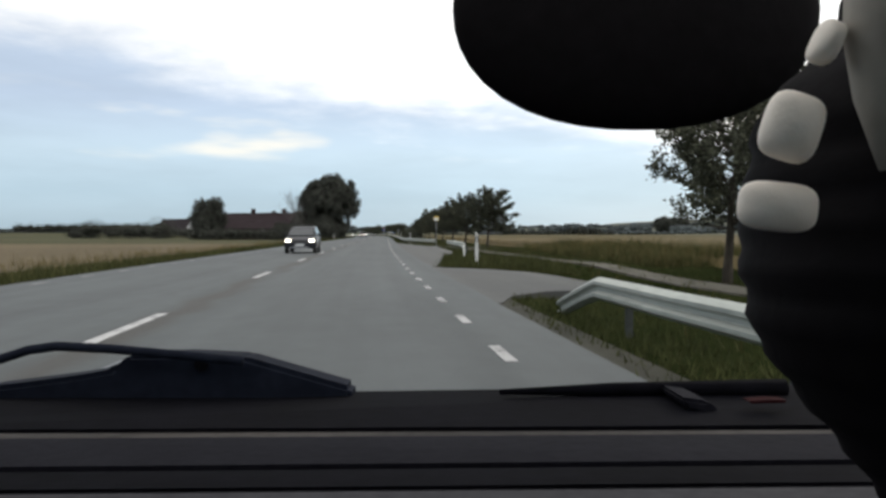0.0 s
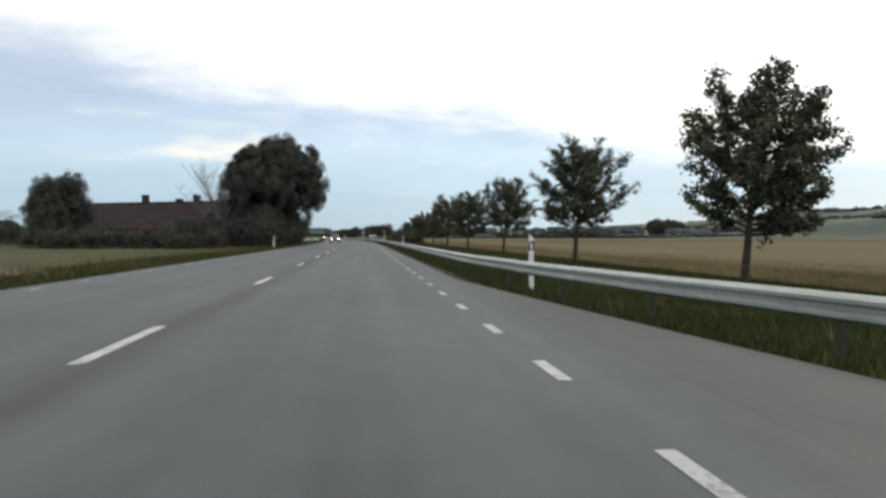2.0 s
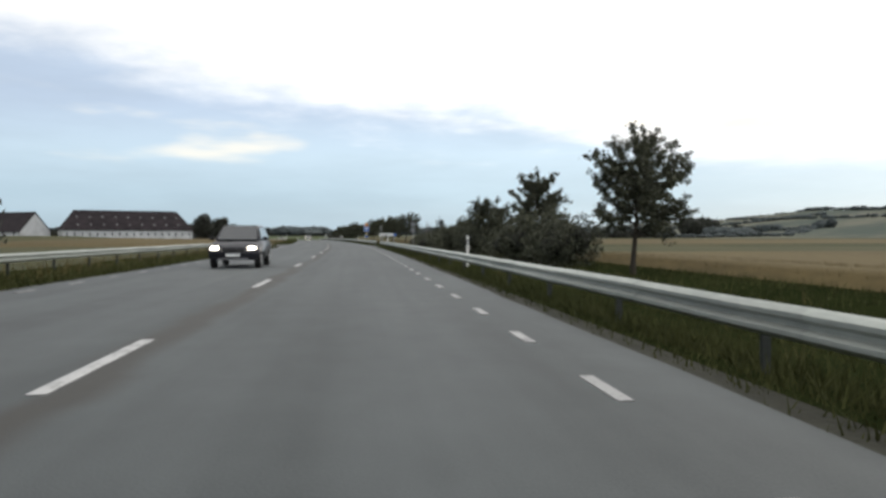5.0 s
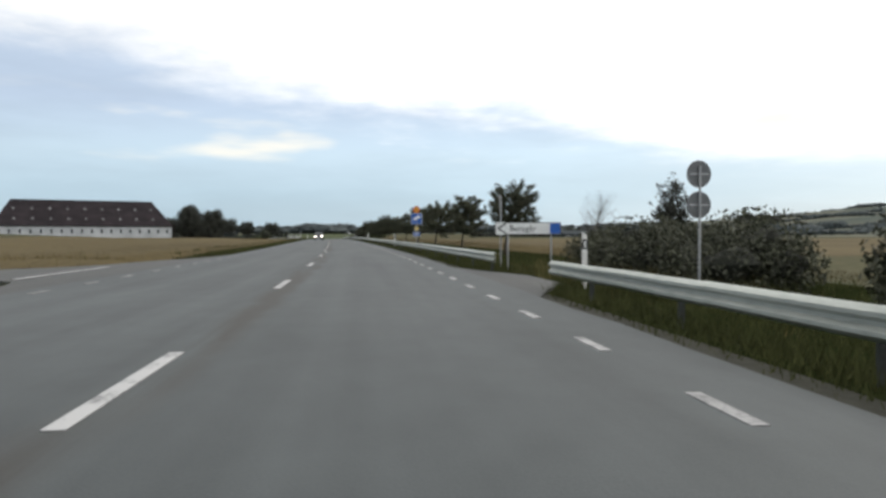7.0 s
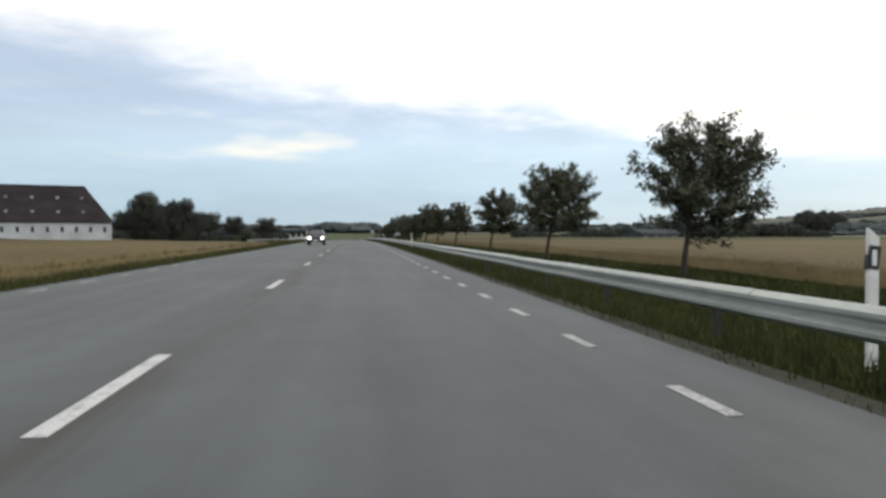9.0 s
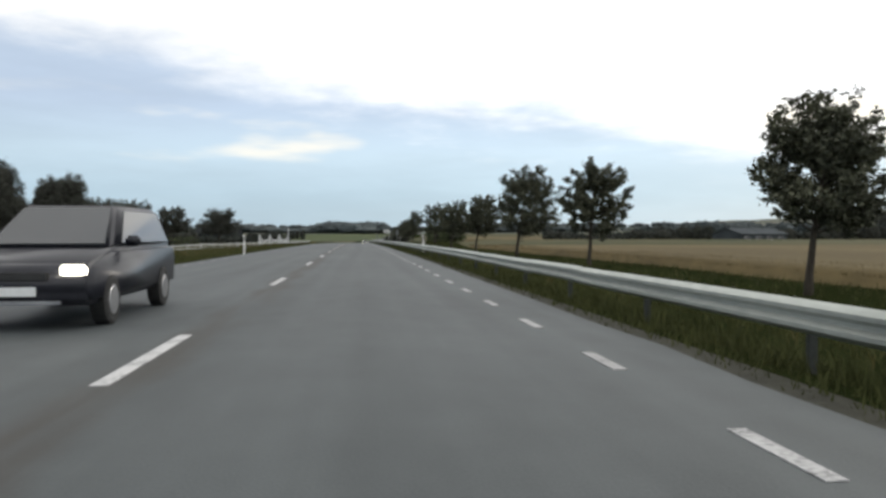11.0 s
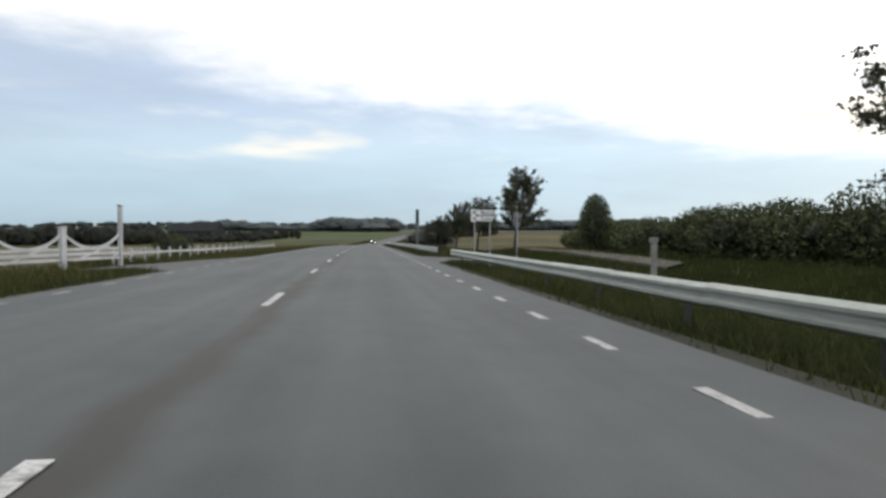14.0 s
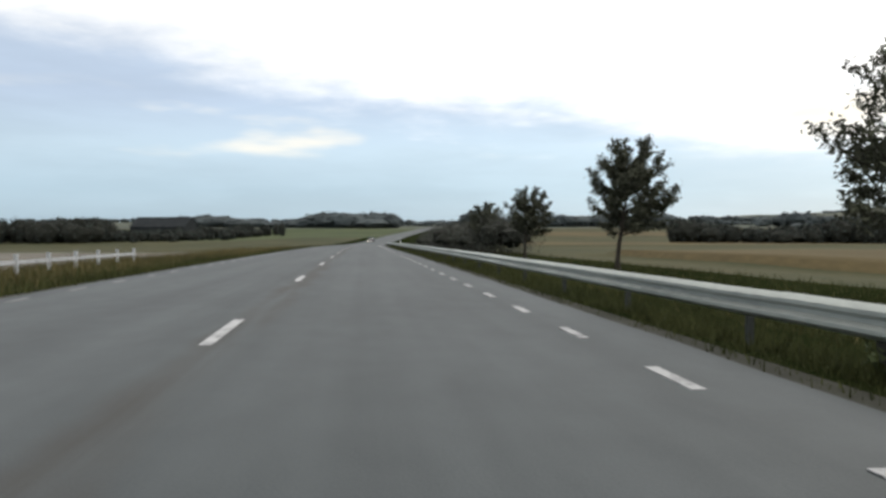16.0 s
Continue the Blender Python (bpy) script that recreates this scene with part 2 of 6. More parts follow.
# greyed bluish green: haze over the far hills is painted into the base
HAZY_LAND = material("hazy_far_fields", (0.048, 0.064, 0.052), (0.105, 0.105, 0.078), 0.95, 0.0035, 0.03, 0.0, where="World", low=0.44, high=0.56, gloss=0.1)
GRAVEL = material("shoulder_gravel", (0.026, 0.026, 0.019), (0.046, 0.045, 0.034), 0.95, 0.6, 14, 0.5, where="World", gloss=0.2)
STEEL = material("galvanised_steel", (0.30, 0.322, 0.300), (0.42, 0.443, 0.412), 0.5, 1.2, 14, 0.05, metal=0.65, spread=0.07, stretch=(1, 0.25, 1), where="World")
POST_STEEL = material("post_steel", (0.035, 0.039, 0.037), (0.06, 0.066, 0.062), 0.6, 2, 20, 0.1, metal=0.5)
GALVANISED = material("galvanised_tube", (0.28, 0.29, 0.30), (0.42, 0.43, 0.44), 0.5, 2, 25, 0.05, metal=0.6)
# grey darkened in the base colour for the shade of backlit signs
SIGN_BACK = material("sign_back", (0.10, 0.108, 0.115), (0.16, 0.168, 0.175), 0.55, 2, 20, 0.04, metal=0.4)
WHITE_PLASTIC = material("white_plastic", (0.62, 0.62, 0.60), (0.78, 0.78, 0.77), 0.5, 3, 25, 0.05)
BLACK_BAND = material("black_band", (0.015, 0.015, 0.015), (0.03, 0.03, 0.03), 0.5, 3, 25, 0.05)
SIGN_WHITE = material("sign_white", (0.62, 0.64, 0.64), (0.74, 0.76, 0.76), 0.45, 3, 25, 0.0)
SIGN_BLACK = material("sign_black", (0.012, 0.012, 0.014), (0.02, 0.02, 0.022), 0.5, 3, 25, 0.0)
SIGN_BLUE = material("sign_blue", (0.010, 0.085, 0.36), (0.014, 0.105, 0.43), 0.45, 3, 25, 0.0)
SIGN_YELLOW = material("sign_yellow", (0.62, 0.42, 0.03), (0.72, 0.50, 0.05), 0.45, 3, 25, 0.0)
SIGN_RED = material("sign_red", (0.42, 0.05, 0.015), (0.50, 0.065, 0.02), 0.45, 3, 25, 0.0)
SIGN_ORANGE = material("sign_orange", (0.55, 0.22, 0.02), (0.63, 0.27, 0.03), 0.45, 3, 25, 0.0)
BARE_BARK = material("grey_bark", (0.09, 0.085, 0.08), (0.17, 0.16, 0.15), 0.9, 4, 22, 0.5, gloss=0.2)
BARK = material("bark", (0.028, 0.024, 0.019), (0.075, 0.065, 0.052), 0.9, 4, 22, 0.8, stretch=(1, 1, 0.25), gloss=0.2)
LEAF = material("leaves", (0.042, 0.046, 0.032), (0.088, 0.092, 0.060), 0.75, 0.7, 9, 0.0, spread=0.15, island=0.5, gloss=0.25)
LEAF_DARK = material("dark_leaves", (0.042, 0.044, 0.038), (0.080, 0.083, 0.069), 0.8, 0.4, 6, 0.0, spread=0.15, island=0.5, gloss=0.2)
LEAF_BUSH = material("bush_leaves", (0.036, 0.047, 0.021), (0.074, 0.088, 0.038), 0.8, 0.5, 7, 0.0, spread=0.15, island=0.5, gloss=0.2)
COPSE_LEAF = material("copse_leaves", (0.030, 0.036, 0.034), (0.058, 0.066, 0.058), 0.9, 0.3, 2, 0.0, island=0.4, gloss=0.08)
# leaf colour paled and blued: distance haze is put into it
HAZY_LEAF = material("hazy_far_leaves", (0.045, 0.055, 0.058), (0.080, 0.092, 0.092), 0.9, 0.05, 0.6, 0.0, island=0.35, gloss=0.1)
GRASS_BLADE = material("grass_blades", (0.035, 0.042, 0.015), (0.070, 0.074, 0.028), 0.85, 0.15, 3, 0.0, island=0.2, where="World", gloss=0.08)
DRY_BLADE = material("dry_blades", (0.080, 0.070, 0.027), (0.150, 0.120, 0.050), 0.85, 0.15, 3, 0.0, island=0.45, where="World", gloss=0.2)
# dark colour in place of the shade inside crowns and hedges
CROWN_SHADE = material("inner_shade", (0.018, 0.019, 0.016), (0.036, 0.038, 0.031), 0.95, 2, 9, 0.5, gloss=0.1)
ROOF_RED = material("old_clay_roof", (0.025, 0.018, 0.020), (0.044, 0.032, 0.035), 0.9, 0.5, 7, 0.5, stretch=(1, 1, 3), gloss=0.12)
SLATE = material("dark_slate", (0.016, 0.019, 0.021), (0.028, 0.032, 0.034), 0.8, 0.3, 4, 0.3, gloss=0.15)
ROOF_DARK = material("dark_clay_roof", (0.022, 0.0185, 0.021), (0.038, 0.031, 0.034), 0.9, 0.3, 5, 0.5, stretch=(1, 1, 2), gloss=0.12)
BRICK_WALL = material("dark_brick_wall", (0.036, 0.028, 0.029), (0.062, 0.047, 0.046), 0.9, 0.6, 9, 0.4, gloss=0.15)
LIMEWASH = material("limewashed_wall", (0.38, 0.395, 0.41), (0.56, 0.575, 0.59), 0.85, 0.4, 6, 0.2)
GREY_SHED = material("grey_sheeting", (0.034, 0.042, 0.047), (0.058, 0.068, 0.074), 0.9, 0.3, 6, 0.1, gloss=0.1)
SKYLIGHT = material("old_skylight", (0.09, 0.09, 0.095), (0.20, 0.20, 0.205), 0.5, 1.2, 9, 0.0, spread=0.4)
WINDOW_DARK = material("dark_window", (0.03, 0.035, 0.04), (0.06, 0.065, 0.07), 0.15, 1, 6, 0.0)
FENCE_WHITE = material("white_fence_paint", (0.36, 0.375, 0.385), (0.54, 0.555, 0.565), 0.6, 1.2, 12, 0.1)
CAR_PAINT = material("dark_car_paint", (0.012, 0.013, 0.018), (0.020, 0.021, 0.028), 0.32, 1, 10, 0.0, gloss=0.35)
GLASS_DARK = material("car_glass", (0.02, 0.025, 0.03), (0.035, 0.04, 0.045), 0.06, 1, 10, 0.0, gloss=0.8)
RUBBER = material("tyre_rubber", (0.010, 0.010, 0.010), (0.022, 0.022, 0.022), 0.85, 3, 30, 0.2)
ALLOY = material("alloy_rim", (0.30, 0.30, 0.31), (0.42, 0.42, 0.43), 0.35, 2, 20, 0.0, metal=0.8)
HEADLIGHT = glowing("headlight_glow", (1.0, 0.93, 0.78), 9.0)
COWL_PLASTIC = material("cowl_plastic", (0.0022, 0.0022, 0.0032), (0.0046, 0.0046, 0.0068), 0.9, 6, 60, 0.05, gloss=0.03)
WIPER_BLACK = material("wiper_plastic", (0.007, 0.009, 0.015), (0.013, 0.016, 0.026), 0.8, 6, 60, 0.05, gloss=0.05)
DASH_PLASTIC = material("dashboard_plastic", (0.0065, 0.0065, 0.0095), (0.011, 0.011, 0.015), 0.9, 8, 90, 0.06, gloss=0.05)
DASH_FRONT = material("dashboard_front_plastic", (0.026, 0.026, 0.030), (0.042, 0.042, 0.047), 0.85, 8, 90, 0.06, gloss=0.08)
DUSTY_EDGE = material("dusty_edge", (0.018, 0.016, 0.015), (0.048, 0.043, 0.040), 0.85, 5, 60, 0.05, gloss=0.1)
HOLDER_GREY = material("holder_grey", (0.26, 0.245, 0.215), (0.36, 0.335, 0.295), 0.7, 8, 60, 0.05, gloss=0.2)
MIRROR_BLACK = material("mirror_plastic", (0.004, 0.0035, 0.004), (0.007, 0.006, 0.007), 0.75, 8, 90, 0.05, gloss=0.06)
MOUNT_BEIGE = material("mount_pad", (0.78, 0.71, 0.62), (0.88, 0.81, 0.71), 0.5, 8, 60, 0.1)
TAIL_RED = material("red_lens", (0.016, 0.004, 0.005), (0.024, 0.006, 0.007), 0.8, 8, 60, 0.0, gloss=0.02)

# ---- building blocks ----


def part(name, bm, mat, parent, label="", smooth_faces=False, m=None):
    """Links a bmesh as one mesh object under parent."""
    me = bpy.data.meshes.new(name)
    bm.normal_update()
    bm.to_mesh(me)
    bm.free()
    return part_mesh(name, me, mat, parent, label, smooth_faces, m)


def part_mesh(name, me, mat, parent, label="", smooth_faces=False, m=None):
    if mat and not me.materials:
        me.materials.append(mat)
    if smooth_faces:
        me.polygons.foreach_set("use_smooth", [True] * len(me.polygons))
    ob = new(name, me)
    if m is not None:
        ob.matrix_basis = m
    if parent:
        ob.parent = parent
    if label:
        ob["label"] = label
    return ob


def thing(name, m, label, category, group="", kind=""):
    ob = new(name)
    ob.empty_display_size = 0.2
    ob.matrix_basis = m
    return tagged(ob, label, category, group, kind)


def at(s, lat, z=0.0, turn=0.0):
    """A pose on the land beside the road: +y along the road, +x to its right."""
    return Matrix.Translation(place(s, lat, z)) @ Matrix.Rotation(heading(s) + radians(turn), 4, "Z")


def box(bm, c, size, rot=None, bevel=0.0):
    r = bmesh.ops.create_cube(bm, size=1.0)
    m = Matrix.Translation(c) @ (rot.to_4x4() if rot else Matrix()) @ Matrix.Diagonal((*size, 1))
    bmesh.ops.transform(bm, matrix=m, verts=r["verts"])
    if bevel:
        edges = list({e for v in r["verts"] for e in v.link_edges})
        bmesh.ops.bevel(bm, geom=edges, offset=bevel, segments=2, affect="EDGES")
    return bm


def tube(bm, points, radii, sides=8, cap=True):
    """A round tube through the points."""
    points = [Vector(p) for p in points]
    if isinstance(radii, (int, float)):
        radii = [radii] * len(points)
    rings = []
    for i, (p, r) in enumerate(zip(points, radii)):
        d = (points[min(i + 1, len(points) - 1)] - points[max(i - 1, 0)]).normalized()
        a = d.orthogonal() if abs(d.z) < 0.9 else d.cross(Vector((0, 1, 0)))
        a.normalize()
        b = d.cross(a)
        rings.append([bm.verts.new(p + (a * math.cos(q) + b * math.sin(q)) * r) for q in [j * math.tau / sides for j in range(sides)]])
    for u, v in zip(rings, rings[1:]):
        for j in range(sides):
            bm.faces.new((u[j], u[(j + 1) % sides], v[(j + 1) % sides], v[j]))
    if cap:
        bm.faces.new(rings[0][::-1])
        bm.faces.new(rings[-1])
    return bm


def prism(bm, outline, depth, m=None):
    """The outline (x, z points, anticlockwise from -y) with a depth along y."""
    m = m or Matrix()
    front = [bm.verts.new(m @ Vector((x, -depth / 2, z))) for x, z in outline]
    back = [bm.verts.new(m @ Vector((x, depth / 2, z))) for x, z in outline]
    bm.faces.new(front)
    bm.faces.new(back[::-1])
    k = len(outline)
    for i in range(k):
        bm.faces.new((front[i], back[i], back[(i + 1) % k], front[(i + 1) % k]))
    return bm


def disc_outline(r, k=24, z=0.0):
    return [(r * math.cos(i * math.tau / k), z + r * math.sin(i * math.tau / k)) for i in range(k)]


def leaves_mesh(name, centres, size, rng, flat=0.0):
    """Leaf-sized pointed pieces round the centres: one mesh."""
    c = np.asarray(centres)
    k = len(c)
    a = rng.normal(size=(k, 3))
    a[:, 2] *= 1 - flat
    a /= np.linalg.norm(a, axis=1)[:, None]
    b = np.cross(a, rng.normal(size=(k, 3)))
    b /= np.linalg.norm(b, axis=1)[:, None]
    s = (size * rng.uniform(0.6, 1.35, k))[:, None]
    n = np.cross(a, b)
    v = np.stack([c - a * s * 0.5 + n * s * 0.1, c + a * s * 0.5 + b * s * 0.3, c + a * s * 0.36 - b * s * 0.3], 1).reshape(-1, 3)
    f = np.arange(k * 3).reshape(-1, 3)
    me = bpy.data.meshes.new(name)
    me.from_pydata(v.tolist(), [], f.tolist())
    return me

# ---- the land ----
HALF = 5.1
EDGE_LINE = 4.25


def step(a, b, v):
    q = min(1.0, max(0.0, (v - a) / (b - a)))
    return q * q * (3 - 2 * q)


def cover(s, lat):
    """What grows at a place: the index of the ground's material."""
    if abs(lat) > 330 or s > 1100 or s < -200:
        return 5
    if lat > 0:
        if lat > 17 and s < 500 and not 236 < s < 292:
            return 1
        if lat > 24 and s >= 500:
            return 2 if (s // 90) % 2 else 1
        return 0 if lat < 16.5 else 2
    if s > 880 and lat < -6:
        return 6 if lat > -150 else 2
    if s < 108:
        return 0 if lat > -10 else 3
    if s < 288 and lat > -60:
        return 0 if lat > -12 else 2
    if 288 < s < 425 and lat < -8.4:
        return 1 if lat > -60 else 2
    if 546 < s < 640 and -44 < lat < -13.5:
        return 4
    return 0 if lat > -12 else 2


BAY_S, BAY_WIDE = (26, 33, 41, 50, 68, 72, 84.5, 93), (0, 0.9, 2.1, 3.1, 3.1, 2.5, 1.0, 0)


def land_z(s, lat):
    """Height of the land above the road's centre line."""
    d = abs(lat)
    if lat > HALF and 26 < s < 93:
        d = max(HALF + 0.02, d - float(np.interp(s, BAY_S, BAY_WIDE)))
    if d <= HALF - 0.1:
        return -0.12
    level = step(22, 32, s) * (1 - step(62, 84, s)) if lat > 0 else 0.0
    z = -0.05 - (0.22 - 0.10 * level) * step(HALF + 0.2, HALF + 2.6, d)
    if lat > 0:
        z -= (0.25 * step(8.0, 10.0, d) - 0.12 * step(11.0, 14.0, d)) * (1 - level)
    if cover(s, lat) == 1:
        z += 0.42
    if lat > 0:
        z += 0.72 * step(9.5, 15.0, d) * step(496, 514, s) * (1 - step(556, 585, s))
    z += 0.10 * noise.noise(Vector((s * 0.11, lat * 0.3, 0))) * step(6.0, 9.0, d)
    far = max(step(300, 1500, d), step(1150, 2300, s))
    if far > 0:
        hill = 0.5 + 0.9 * noise.noise(Vector((s * 0.0011, lat * 0.0014, 3.1)))
        z += far * (3 + 17 * max(0.0, hill))
    if lat > 300:
        z += (53 + 16 * noise.noise(Vector((s * 0.0021, lat * 0.001, 8.2)))) * step(560, 1180, lat)
    if lat < 0:
        z += 0.3 * step(10, 30, d) * (1 - step(48, 62, d)) * step(300, 335, s) * (1 - step(422, 440, s))
        z -= 1.4 * step(30, 75, d) * step(640, 760, s) * (1 - step(1000, 1100, s)) * (1 - step(260, 420, d))
        z += 1.6 * step(40, 80, d) * step(350, 420, s) * (1 - step(520, 600, s))
    return z


def land():
    ss = list(np.arange(-260, -60, 20)) + list(np.arange(-60, 760, 4)) + list(np.arange(760, 1300, 12)) + list(np.arange(1300, 3900, 65))
    right = [5.0, 5.12, 5.5, 6.0, 6.8, 8.0, 9.0, 10.0, 11.0, 12.5, 14.5, 16.9, 17.2, 20, 24, 24.4, 30, 38, 50, 65, 85, 110, 150, 200, 260, 330, 420, 540, 700, 900, 1150, 1450, 1800, 2300]
    left = [5.0, 5.12, 5.5, 6.2, 7.2, 8.3, 8.7, 9.9, 10.3, 12, 13.4, 13.7, 17, 22, 28, 36, 43.8, 44.4, 52, 60, 80, 105, 140, 190, 250, 330, 420, 540, 700, 900, 1150, 1450, 1800, 2300]
    lats = [-v for v in reversed(left)] + [0.0] + right
    verts, faces, slots = [], [], []
    for s in ss:
        for q in lats:
            verts.append(place(s, q, land_z(s, q)))
    w = len(lats)
    for i in range(len(ss) - 1):
        for j in range(w - 1):
            faces.append((i * w + j, i * w + j + 1, (i + 1) * w + j + 1, (i + 1) * w + j))
            slots.append(cover((ss[i] + ss[i + 1]) / 2, (lats[j] + lats[j + 1]) / 2))
    me = bpy.data.meshes.new("ground")
    me.from_pydata(verts, [], faces)
    for m in (VERGE, WHEAT, MEADOW, STUBBLE, SAND, HAZY_LAND, GREEN_FIELD):
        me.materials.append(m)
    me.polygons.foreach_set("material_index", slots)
    me.polygons.foreach_set("use_smooth", [True] * len(faces))
    return tagged(new("ground", me), "grassy verges, ripe wheat fields and low far hills", "ground", kind="structure")


ground = land()


def pad_z(s, q):
    """Side roads lie level at the road and then follow the land."""
    f = step(6.5, 11.0, abs(q))
    return -0.012 * (1 - f) + f * (land_z(s, q) + 0.05)


def strip(name, rows, mat, thick=0.1, level=None):
    """A paved sheet: rows of (s, left lat, right lat, z), mapped in metres across and along."""
    verts, faces, uvs = [], [], []
    cols = 9
    for s, a, b, z in rows:
        for j in range(cols):
            q = a + (b - a) * j / (cols - 1)
            verts.append(place(s, q, level(s, q) if level else z))
            uvs.append((q, s))
    k = len(verts)
    # skirt on both sides
    for s, a, b, z in rows:
        verts.append(place(s, a, (level(s, a) if level else z) - thick))
        verts.append(place(s, b, (level(s, b) if level else z) - thick))
        uvs += [(a, s), (b, s)]
    for i in range(len(rows) - 1):
        for j in range(cols - 1):
            faces.append((i * cols + j, i * cols + j + 1, (i + 1) * cols + j + 1, (i + 1) * cols + j))
        l0, l1 = k + 2 * i, k + 2 * i + 2
        faces.append((l0, i * cols, (i + 1) * cols, l1))
        faces.append((i * cols + cols - 1, l0 + 1, l1 + 1, (i + 1) * cols + cols - 1))
    me = bpy.data.meshes.new(name)
    me.from_pydata(verts, [], faces)
    layer = me.uv_layers.new(name="metres")
    for loop in me.loops:
        layer.data[loop.index].uv = uvs[loop.vertex_index]
    me.materials.append(mat)
    return new(name, me)


def ragged(s, side):
    return 0.10 * noise.noise(Vector((s * 0.35, side * 9.0, 0))) + 0.05 * noise.noise(Vector((s * 1.3, side * 5.0, 2)))


road = strip("road", [(float(s), -HALF - ragged(s, 1), HALF + ragged(s, 2), 0.0) for s in [*np.arange(-240, 760, 2.0), *np.arange(760, 1700, 10.0)]], ASPHALT)
tagged(road, "worn grey asphalt country road with dashed white lines", "road", kind="structure")

# gravelly soil along both asphalt edges
for side, name in ((1, "gravel_shoulder"), (-1, "gravel_shoulder")):
    rows = []
    for s in np.arange(-200, 760, 2.0):
        a, b = HALF - 0.05 + ragged(s, 2), HALF + 0.42 + 0.2 * noise.noise(Vector((s * 0.5, side * 3.0, 7)))
        rows.append((float(s), min(side * a, side * b), max(side * a, side * b), -0.035))
    tagged(strip(name, rows, GRAVEL, thick=0.05), "strip of gravelly soil along the asphalt edge", "road shoulder", kind="structure")

# paved mouths of side roads and the bus lay-by: (s, inner, outer)
PADS = [
    ("side_road", [(12.8, 5.0, 5.2), (14.1, 5.0, 5.6), (15.2, 5.0, 6.5), (16, 5.0, 8.0), (17.2, 5.0, 9.2), (18.2, 5.0, 10.6), (22.0, 5.0, 10.6), (22.9, 5.0, 9.2), (23.8, 5.0, 8.0), (24.8, 5.0, 6.9), (26.3, 5.0, 5.3)]),
    ("bus_lay_by", [(26.4, 5.0, 5.15), (28, 5.0, 5.4), (32.6, 5.0, 6.0), (41, 5.0, 7.2), (46, 5.0, 7.8), (50, 5.0, 8.15), (68, 5.0, 8.2), (72, 5.0, 7.6), (84.5, 5.0, 6.1), (93, 5.0, 5.2)]),
    ("field_access", [(64.8, 8.1, 9.0), (65.4, 8.1, 14.0), (69.6, 8.1, 14.0), (70.4, 8.0, 9.0)]),
    ("side_road", [(268.5, 5.0, 5.15), (270.5, 5.0, 5.8), (272.5, 5.0, 6.6), (276, 5.0, 6.6), (278.4, 5.0, 5.9), (281, 5.0, 5.2)]),
    ("side_road", [(532, 5.0, 5.15), (535, 5.0, 5.9), (536, 5.0, 7.5), (536.6, 5.0, 11.5), (541, 5.0, 11.0), (541.8, 5.0, 7.6), (543.5, 5.0, 6.2), (546, 5.0, 5.2)]),
    ("side_road", [(264, -5.2, -5.0), (270, -5.6, -5.0), (274, -6.6, -5.0), (276, -8.0, -5.0), (278, -11.0, -5.0), (279, -13.5, -5.0), (286.0, -13.5, -5.0), (287.0, -10.0, -5.0), (289.0, -7.6, -5.0), (291.6, -6.4, -5.0), (295, -5.7, -5.0), (299, -5.2, -5.0)]),
    ("field_access", [(525.0, -5.5, -5.0), (527.5, -7.0, -5.0), (529.5, -8.4, -5.0), (531, -10.6, -5.0), (535.5, -10.4, -5.0), (537, -7.2, -5.0), (541, -6.0, -5.0), (546, -5.2, -5.0)]),
]


def paved(s, q):
    for _, rows in PADS:
        if rows[0][0] <= s <= rows[-1][0]:
            ss = [r[0] for r in rows]
            if np.interp(s, ss, [r[1] for r in rows]) - 0.05 <= q <= np.interp(s, ss, [r[2] for r in rows]) + 0.05:
                return True
    return False


for name, rows in PADS:
    fine = []
    for (s0, a0, b0), (s1, a1, b1) in zip(rows, rows[1:]):
        n = max(1, int((s1 - s0) / 0.7))
        for i in range(n):
            q = i / n
            fine.append((s0 + (s1 - s0) * q, a0 + (a1 - a0) * q, b0 + (b1 - b0) * q, -0.012))
    s, a, b = rows[-1]
    fine.append((s, a, b, -0.012))
    tagged(strip(name, fine, SIDE_ASPHALT, thick=0.5, level=pad_z), "worn asphalt mouth joining the country road", "side road", kind="structure")

# gravel footpaths beside the verge
for rows in ([(10, 13.2, 14.2), (24, 12.2, 13.2), (40, 11.1, 12.2), (53, 10.3, 11.2), (66, 10.0, 10.8)], [(524, 12.8, 13.5), (536, 13.4, 14.2), (545, 13.8, 14.6), (557, 14.0, 14.8)]):
    fine = []
    for (s0, a0, b0), (s1, a1, b1) in zip(rows, rows[1:]):
        n = int((s1 - s0) / 0.7)
        for i in range(n + 1):
            q = i / n
            e = 0.12 * noise.noise(Vector((s0 + (s1 - s0) * q, 3.0, 1.0)))
            fine.append((s0 + (s1 - s0) * q, a0 + (a1 - a0) * q + e, b0 + (b1 - b0) * q - e, 0.0))
    tagged(strip("footpath", fine, PATH_GRAVEL, thick=0.3, level=lambda s, q: land_z(s, q) + 0.06), "narrow pale gravel footpath through the grass", "footpath", kind="structure")

# ---- guard rails ----
BEAM = [(0.0, 0.27), (-0.028, 0.285), (-0.078, 0.325), (-0.078, 0.365), (-0.018, 0.405), (-0.018, 0.445), (-0.078, 0.485), (-0.078, 0.525), (-0.028, 0.565), (0.0, 0.58)]


